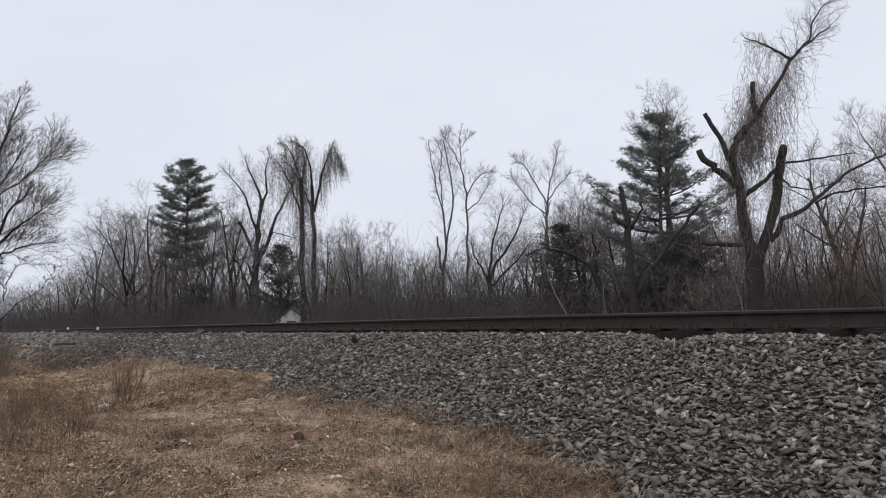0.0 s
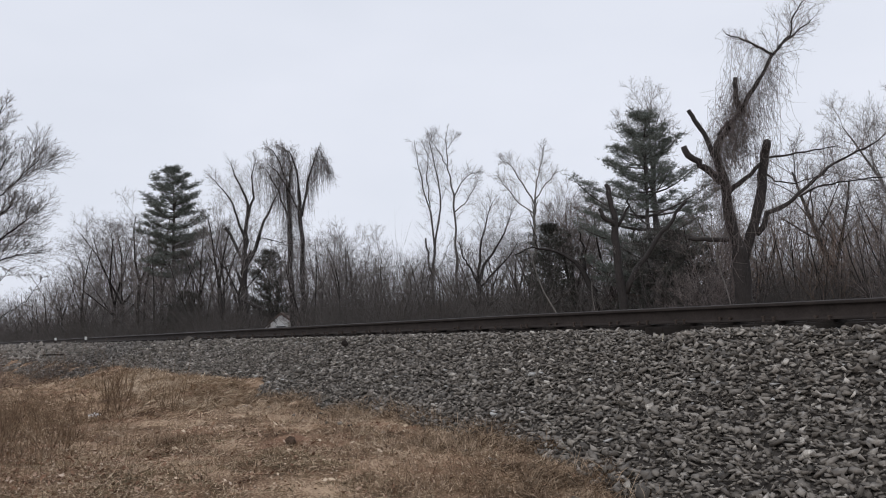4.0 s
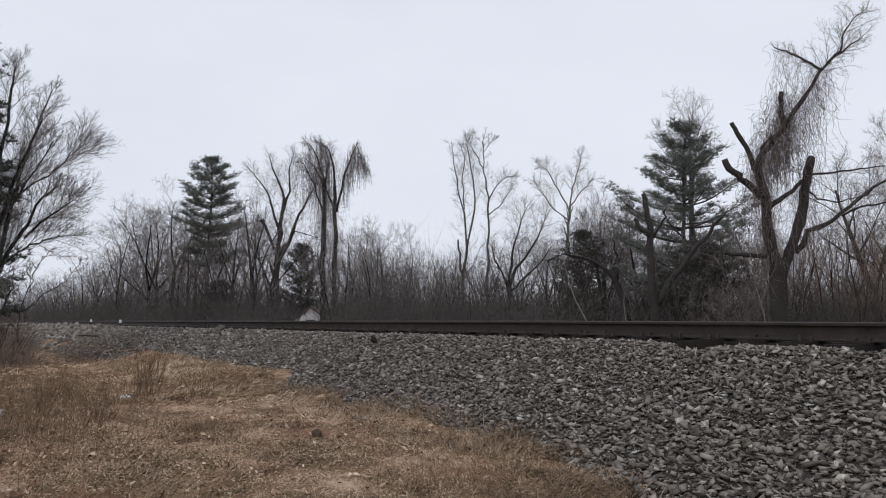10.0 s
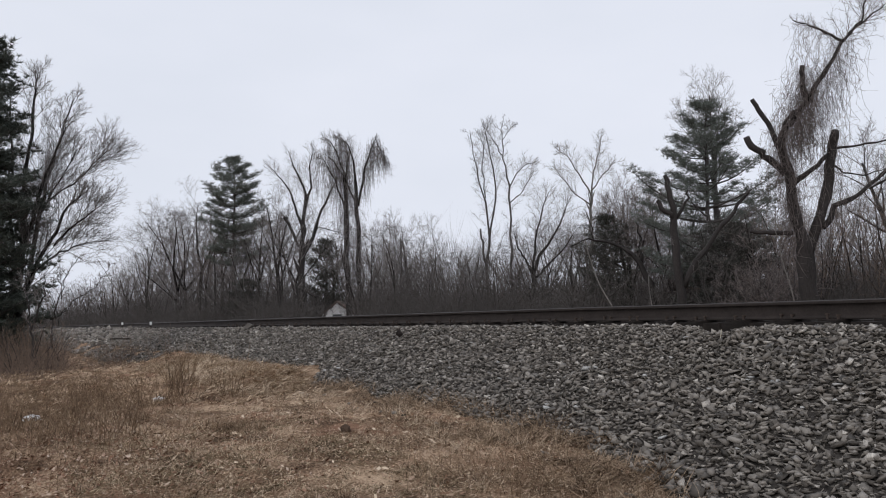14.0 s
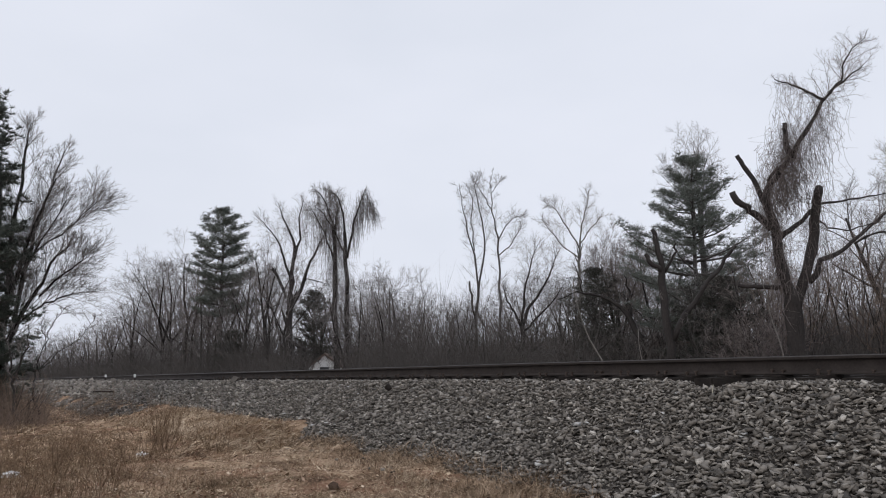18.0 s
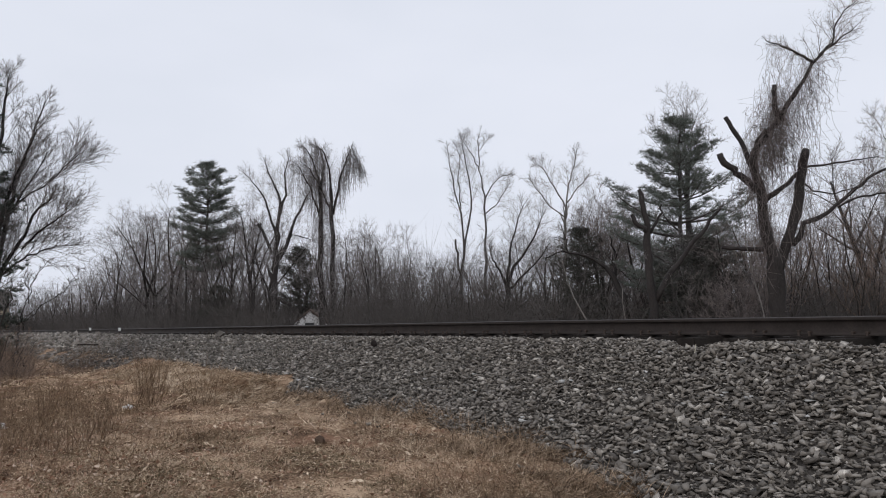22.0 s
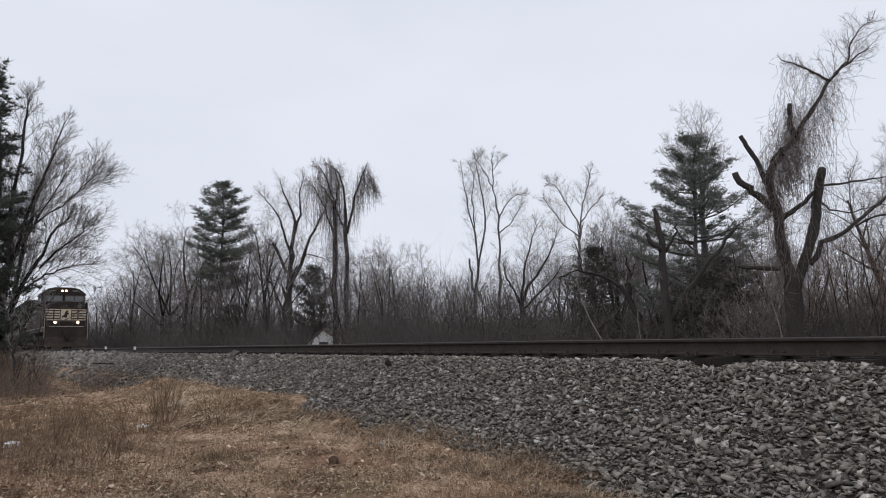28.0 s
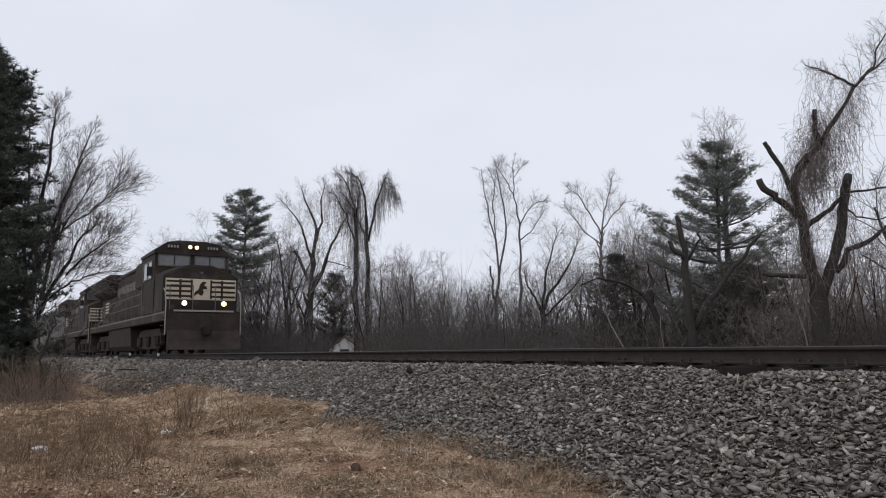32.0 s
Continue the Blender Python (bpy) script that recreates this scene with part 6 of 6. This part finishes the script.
# ---------------------------------------------------------------- dead grass, leaves and weeds on the near side
def blades(spots, seed, mat, name, tilt, length, width, comb=1.0):
    """Bent blades, two joints each. spots: x y. tilt: how far they stand up."""
    g = np.random.default_rng(seed)
    n = len(spots)
    p = np.array([(x, y, max(ground_z(x, y), bed_z(x, y)) + 0.004) for x, y in spots])
    flow = np.array([noise.noise(Vector((x * 0.7, y * 0.7, 20.0))) for x, y in spots]) * 3.0 + 0.6
    a = flow * comb + g.normal(0, 1.15, n) + (1 - comb) * g.uniform(0, 6.283, n)
    up = np.clip(g.normal(*tilt, n), 0.06, 1.5)
    ln = g.uniform(*length, n)
    d1 = np.stack([np.cos(a) * np.cos(up), np.sin(a) * np.cos(up), np.sin(up)], axis=1)
    up2 = up - g.uniform(0.0, 0.45, n)
    a2 = a + g.normal(0, 0.2, n)
    d2 = np.stack([np.cos(a2) * np.cos(up2), np.sin(a2) * np.cos(up2), np.sin(up2)], axis=1)
    side = np.stack([-np.sin(a), np.cos(a), g.normal(0, 0.5, n)], axis=1) * (g.uniform(*width, n) / 2)[:, None]
    m = p + d1 * (ln * 0.55)[:, None]
    e = m + d2 * (ln * 0.45)[:, None]
    verts = np.stack([p - side, p + side, m + side, m - side, e], axis=1).reshape(-1, 3)
    o = np.arange(n) * 5
    return mesh_np(name, verts, [np.stack([o, o + 1, o + 2, o + 3], axis=1), np.stack([o + 3, o + 2, o + 4], axis=1)], [mat])


def grassy(count, x0, x1, y0, y1, seed, fill=0.0):
    """Places on the grass side, gathered in tufts, thinner on trodden earth."""
    r = random.Random(seed)
    out = []
    while len(out) < count:
        x, y = r.uniform(x0, x1), r.uniform(y0, y1)
        if bed_z(x, y) > ground_z(x, y) + 0.01 and r.random() > 0.30 * math.exp(-9 * (bed_z(x, y) - ground_z(x, y) + 0.03 + 0.05 * noise.noise(Vector((x * 2, y * 2, 9.0))))):
            continue
        if grass_z(x, y) < slope_z(x, y) - 0.14:
            continue
        dense = 0.5 + 0.9 * noise.noise(Vector((x * 1.1, y * 1.1, 40.0))) + 0.75 * noise.noise(Vector((x * 5.0, y * 5.0, 41.0)))
        if r.random() < max(0.07, dense + fill):
            out.append((x, y))
    return out


near_spots = grassy(72000, -6.6, 0.4, 0.6, 4.5, 1, 0.0) + grassy(40000, -11, -6.0, -0.5, 4.6, 8, 0.02)
mat_low = new("matted_grass", blades(near_spots, 2, M_BLADE, "matted_grass", (0.26, 0.3), (0.015, 0.09), (0.0013, 0.0032), 0.35))
tagged(mat_low, "matted dead tan grass lying flat", "grass", kind="stuff")
mat_far = new("matted_grass", blades(grassy(52000, -34, -9.5, -4.5, 5.0, 3, 0.25), 4, M_BLADE, "matted_grass", (0.22, 0.26), (0.07, 0.22), (0.004, 0.009)))
tagged(mat_far, "long dead tan grass on a low bank", "grass", kind="stuff")
bank = grassy(20000, -17, -10.3, 3.1, 4.6, 5, 0.4)
bank_ob = new("bank_grass", blades(bank, 6, M_STRAW, "bank_grass", (0.30, 0.28), (0.08, 0.24), (0.003, 0.007)))
tagged(bank_ob, "long combed straw-coloured grass on the bank", "grass", kind="stuff")


short = [p for p in grassy(26000, -7.6, -4.0, 0.7, 3.0, 12, -0.1)]
tagged(new("short_grass", blades(short, 13, M_OLIVE, "short_grass", (0.5, 0.35), (0.012, 0.045), (0.0010, 0.0022), 0.2)), "short dull olive grass between dead leaves", "grass", kind="stuff")
r = random.Random(71)
fuzz = [(r.gauss(-9.4, 1.7), r.gauss(0.8, 0.8)) for _ in range(12000)] + [(r.gauss(-12.6, 1.6), r.gauss(1.6, 0.7)) for _ in range(5000)] + [(r.gauss(-7.5, 0.16), r.gauss(2.25, 0.13)) for _ in range(700)] + [(r.gauss(-4.3, 0.45), r.gauss(3.3, 0.28)) for _ in range(1800)]
tagged(new("dead_weeds", blades([s for s in fuzz if s[0] > -16], 72, M_STEM, "dead_weeds", (0.65, 0.4), (0.04, 0.15), (0.0018, 0.004), 0.2)), "low dark brown tangle of dead weeds", "weeds", kind="stuff")
toe = []
while len(toe) < 26000:
    x, y = r.uniform(-10.5, 0.2), r.uniform(2.6, 5.2)
    gap = bed_z(x, y) - ground_z(x, y) + 0.05 * noise.noise(Vector((x * 2.2, y * 2.2, 17.0)))
    if (-0.24 if x > -6.5 else -0.11) < gap < 0.06 and grass_z(x, y) > slope_z(x, y) - 0.10 and r.random() < 0.35 + 1.2 * noise.noise(Vector((x * 1.6, y * 1.6, 51.0))):
        toe.append((x, y))
tagged(new("tangled_grass", blades(toe, 73, M_TANGLE, "tangled_grass", (0.30, 0.3), (0.07, 0.24), (0.0018, 0.0036), 0.5)), "tangled dead grass reaching over the edge of the ballast", "grass", kind="stuff")


def weed_patch(spots, seed, height, mat):
    w = Wood(seed)
    for x, y in spots:
        z = ground_z(x, y)
        h = w.rng.uniform(*height)
        d = Vector((w.rng.gauss(0, 0.45), w.rng.gauss(0, 0.45), 1)).normalized()
        pts, rad, end = w.line(Vector((x, y, z)), d, h, 0.0032, 0.0016, 4, 0.3, 0.0)
        for i in range(4):
            w.twigs.append((*pts[i], rad[i], *pts[i + 1], rad[i + 1]))
            if i:
                for _ in range(2):
                    k = w.turn(end, radians(w.rng.uniform(25, 60)))
                    q = pts[i] + k * h * w.rng.uniform(0.1, 0.3)
                    w.tips.append((*pts[i], 0.0022, *q, 0.0))
    return w.twig_mesh(mat, "weeds")


r = random.Random(31)
spots = [(r.gauss(-12.2, 1.7), r.gauss(1.4, 0.85)) for _ in range(520)] + [(r.gauss(-9.4, 1.6), r.gauss(0.5, 0.7)) for _ in range(420)]
tagged(new("weeds", weed_patch(spots, 32, (0.08, 0.34), M_STEM)), "thin dry brown weeds in the grass", "weeds", kind="stuff")
spots = [(r.uniform(-27, -16.5), r.uniform(-2.5, 3.2)) for _ in range(1100)] + [(r.gauss(-20.5, 1.6), r.gauss(1.2, 0.6)) for _ in range(800)]
spots = [p for p in spots if p[1] < -0.11 * p[0]] + [(r.gauss(-25.5, 2.4), r.gauss(3.8, 0.6)) for _ in range(300)]
tagged(new("weeds", weed_patch(spots, 33, (0.25, 0.95), M_TWIG_BROWN)), "tall tangled dry weeds under the trees", "weeds", kind="stuff")


def weed_bush(at, seed, stems, height, label):
    root = thing("dry_weed", (at[0], at[1], ground_z(*at)), 0, label, "weed")
    w = Wood(seed)
    o = dict(TREE, levels=1, steps=5, kids=(5,), fine=0.0022, thick=9.0, lift=0.1, angle=(18, 45), ratio=(0.25, 0.5), wander=0.12)
    for _ in range(stems):
        d = Vector((w.rng.gauss(0, 0.28), w.rng.gauss(0, 0.28), 1)).normalized()
        w.branch(Vector((w.rng.gauss(0, 0.08), w.rng.gauss(0, 0.08), -0.02)), d, height * w.rng.uniform(0.55, 1.0), 0.005, 1, o)
    child("stalk_tuft", w.twig_mesh(M_STEM, "stalk_tuft"), root)["kind"] = "stuff"


weed_bush((-10.5, 2.47), 41, 26, 0.66, "dry brown branching weed beside white litter")
weed_bush((-10.28, 3.1), 42, 14, 0.66, "dry brown weed with upright stalks")
weed_bush((-12.3, 3.0), 43, 10, 0.55, "thin dry weed on the bank")
for k, (x, y, n, high) in enumerate(((-7.95, 1.3, 14, 0.32), (-8.4, 1.55, 12, 0.36), (-8.96, 1.1, 16, 0.34), (-7.9, 0.7, 14, 0.30), (-9.6, 1.9, 12, 0.4), (-8.7, 0.5, 14, 0.34), (-10.2, 1.2, 14, 0.42), (-9.4, 0.4, 12, 0.36), (-11.6, 1.6, 12, 0.45), (-7.6, 0.95, 10, 0.26))):
    weed_bush((x, y), 150 + k, n, high, "low brown branching weed in dead grass")


def leaf_mesh(spots, seed, size=0.0085, lift=0.012, mat=M_LEAF):
    g = np.random.default_rng(seed)
    n = len(spots)
    p = np.array([(x, y, ground_z(x, y) + lift) for x, y in spots])
    a, s = g.uniform(0, 6.283, n), np.clip(g.lognormal(math.log(size), 0.5, n), 0.003, 0.03)
    u = np.stack([np.cos(a), np.sin(a), g.normal(0, 0.35, n)], axis=1) * s[:, None]
    v = np.stack([-np.sin(a), np.cos(a), g.normal(0, 0.35, n)], axis=1) * (s * g.uniform(0.45, 0.8, n))[:, None]
    curl = np.zeros((n, 3))
    curl[:, 2] = s * g.uniform(0.1, 0.7, n)
    verts = np.stack([p - u, p - v + curl * 0.6, p + u + curl, p + v + curl * 0.4, p], axis=1).reshape(-1, 3)
    o = np.arange(n) * 5
    tri = [np.stack([o + i, o + (i + 1) % 4, o + 4], axis=1) for i in range(4)]
    return mesh_np("leaves", verts, [np.concatenate(tri)], [mat])


def tuft_spots(count, seed):
    """Places gathered in small tufts, most of them along the foot of the ballast."""
    g = random.Random(seed)
    out = []
    while count:
        x, y = g.uniform(-10, -2.8), g.uniform(0.6, 5.0)
        gap = slope_z(x, y) - grass_z(x, y)
        if gap > 0.03 or (gap < -0.3 and g.random() > 0.3):
            continue
        wide = g.uniform(0.03, 0.09)
        out += [(x + g.gauss(0, wide), y + g.gauss(0, wide)) for _ in range(g.randint(40, 110))]
        count -= 1
    return out


tagged(new("grass_tufts", blades(tuft_spots(170, 81), 82, M_TANGLE, "grass_tufts", (0.55, 0.35), (0.05, 0.15), (0.0014, 0.0030), 0.15)), "uneven tufts of dead brown grass", "grass", kind="stuff")
tagged(new("grass_tufts", blades(tuft_spots(120, 83), 84, M_STRAW, "grass_tufts", (0.35, 0.3), (0.05, 0.16), (0.0014, 0.0030), 0.5)), "flattened tufts of pale dead grass", "grass", kind="stuff")
spots = [(r.gauss(-8.2, 2.0), r.gauss(1.3, 1.0)) for _ in range(6000)] + [(r.gauss(-6.6, 1.3), r.gauss(0.8, 0.7)) for _ in range(8000)] + [(r.uniform(-12, -2.6), r.uniform(0, 4.2)) for _ in range(2600)] + [(r.uniform(-7.5, -3.0), r.uniform(1.2, 4.2)) for _ in range(2600)]
spots = [s for s in spots if bed_z(*s) < ground_z(*s)]
tagged(new("fallen_leaves", leaf_mesh(spots, 44)), "curled reddish-brown fallen leaves", "leaves", kind="stuff")
spots = [(r.uniform(-9.0, -3.4), r.uniform(1.2, 4.3)) for _ in range(1500)]
spots = [s for s in spots if bed_z(*s) < ground_z(*s)]
tagged(new("leaf_scraps", leaf_mesh(spots, 46, 0.0105, 0.028, M_STRAW)), "pale dry leaf scraps on dead grass", "leaves", kind="stuff")


crumpled("litter", -10.62, 2.27, 0.07, M_PAPER, "crumpled white paper litter in dead grass", "litter", 1, 0.45)
crumpled("litter", -9.8, 0.72, 0.09, M_PAPER, "white scrap of litter in dry weeds", "litter", 2, 0.5)
crumpled("dirt_clod", -6.55, 3.08, 0.075, M_SOIL, "dark brown clod lying on dead grass", "clod", 3, 0.55)

# ---------------------------------------------------------------- shed beyond the woods
M_SIDING = material("white_siding", ((0.3, (0.64, 0.64, 0.64)), (0.7, (0.80, 0.80, 0.80))), 1.2, 5, 0.7, 0.1, 20, stretch=(1, 1, 6))
M_SHINGLE = material("brown_shingle", ((0.3, (0.10, 0.070, 0.058)), (0.7, (0.19, 0.14, 0.118))), 2.5, 6, 0.95, 0.4, 25)


def shed(at, turn, width, depth, eave, ridge, label):
    root = thing("shed", at, turn, label, "shed")
    h = width / 2
    bm = bmesh.new()
    prism(bm, [(-h, -0.3), (h, -0.3), (h, eave), (0, ridge), (-h, eave)], "y", 0, depth)
    part("wall", bm, M_SIDING, root)
    for s in (-1, 1):
        bm = bmesh.new()
        out = h + 0.1
        drop = (ridge - eave) / h * 0.1
        prism(bm, [(0, ridge + 0.02), (s * out, eave - drop + 0.02), (s * out, eave - drop + 0.14), (0, ridge + 0.16)], "y", -0.1, depth + 0.1)
        part("roof", bm, M_SHINGLE, root)
    for k in range(7):
        z = 0.3 + k * 0.4
        if z < eave:
            part("clapboard", boxed(-h + 0.02, h - 0.02, -0.02, 0, z, z + 0.36), M_SIDING, root)
    win = part("window", boxed(-0.3, 0.3, -0.05, -0.02, 0.5, 1.2, 0.01), M_WINDOW, root)
    part("frame", boxed(-0.36, 0.36, -0.07, -0.05, 1.2, 1.27), M_SIDING, win)


shed((-46.2, 21.1, 0.15), 58, 2.7, 3.6, 0.9, 1.95, "small white shed with a brown shingled gable roof")

# ---------------------------------------------------------------- small things along the line
M_POST = material("white_post_paint", ((0.3, (0.62, 0.62, 0.60)), (0.7, (0.80, 0.80, 0.78))), 3, 4, 0.6, 0.1, 20)


def marker_post(x, y, height):
    z = max(bed_z(x, y), ground_z(x, y))
    root = thing("marker_post", (x, y, z), 20, "short post with a white-painted top", "post", "marker posts by the line")
    bm = bmesh.new()
    rod(bm, (0, 0, -0.1), (0, 0, height - 0.16), 0.035, 8)
    part("stake", bm, M_GRIME, root)
    part("cap", boxed(-0.038, 0.038, -0.038, 0.038, height - 0.13, height, 0.01), M_POST, root, "white top")


marker_post(-40.0, 6.75, 0.36)
marker_post(-33.4, 6.75, 0.33)

root = thing("plank", (-31.0, 5.2, bed_z(-31.0, 5.2) + 0.15), 30, "weathered dark plank lying on ballast", "plank")
bm = boxed(-0.55, 0.55, -0.06, 0.06, -0.025, 0.025, 0.006)
for v in bm.verts:
    v.co.z += 0.02 * v.co.x * v.co.x
part("board", bm, M_TIE, root)

w = Wood(91)
pts, rad, _ = w.line(Vector((0, 0, 0)), Vector((0.25, 0, 1)), 0.11, 0.005, 0.003, 3, 0.1, 0)
w.limbs.append((pts, rad))
root = thing("straw", (-4.65, 6.1, bed_z(-4.65, 6.1) + 0.01), 0, "pale broken stalk standing in the ballast", "stalk")
child("stalk", w.limb_mesh(M_STALK, "stalk"), root)


def pale_sapling(seed, at, pts, label, r0=0.022):
    w = Wood(seed)
    l = limb(w, pts, r0, 0.008, 0.02)
    clothe(w, l[2:], 5, 0.4, 0.006, 1, fine=0.003)
    place_tree("sapling", w, at, FACING, label, "sapling", M_BARK_PALE, M_TWIG_PALE)


pale_sapling(92, (-12.2, 12.6, 0.45), [(0, -0.1), (-0.1, 0.6), (-0.5, 1.3), (-0.75, 2.1), (-0.8, 2.7)], "thin pale crooked sapling behind the rail")
pale_sapling(93, (-11.7, 13.0, 0.45), [(0, -0.1), (0.02, 0.7), (0.0, 1.5)], "thin pale upright sapling behind the rail", 0.014)
pale_sapling(94, (-10.9, 17.3, 0.5), [(0, -0.1), (-0.15, 0.9), (-0.35, 1.9), (-0.5, 2.8)], "thin pale leaning sapling beside a dead tree", 0.02)



# ---------------------------------------------------------------- what moves
SPEED, NOSE = 8.295, -31.75         # metres a second, and the nose's place at the clip's end


def motions():
    for vehicle, behind in TRAIN:
        rows = []
        for k in range(0, 33):
            x = NOSE - behind + SPEED * (k - 32)
            pitch = math.degrees(math.atan(0.0035)) if x < -12 else 0.0
            rows.append((k, pose(x, TRACK_Y, RAIL_TOP - fall(x), 0, -pitch, 0)))
        walk(vehicle, rows)
    for wheels, x, radius in WHEELS:
        turn = math.degrees(SPEED / radius)
        walk(wheels, [(k / 15, pose(x, 0, radius, 0, turn * k / 15, 0)) for k in range(0, 481)])


motions()
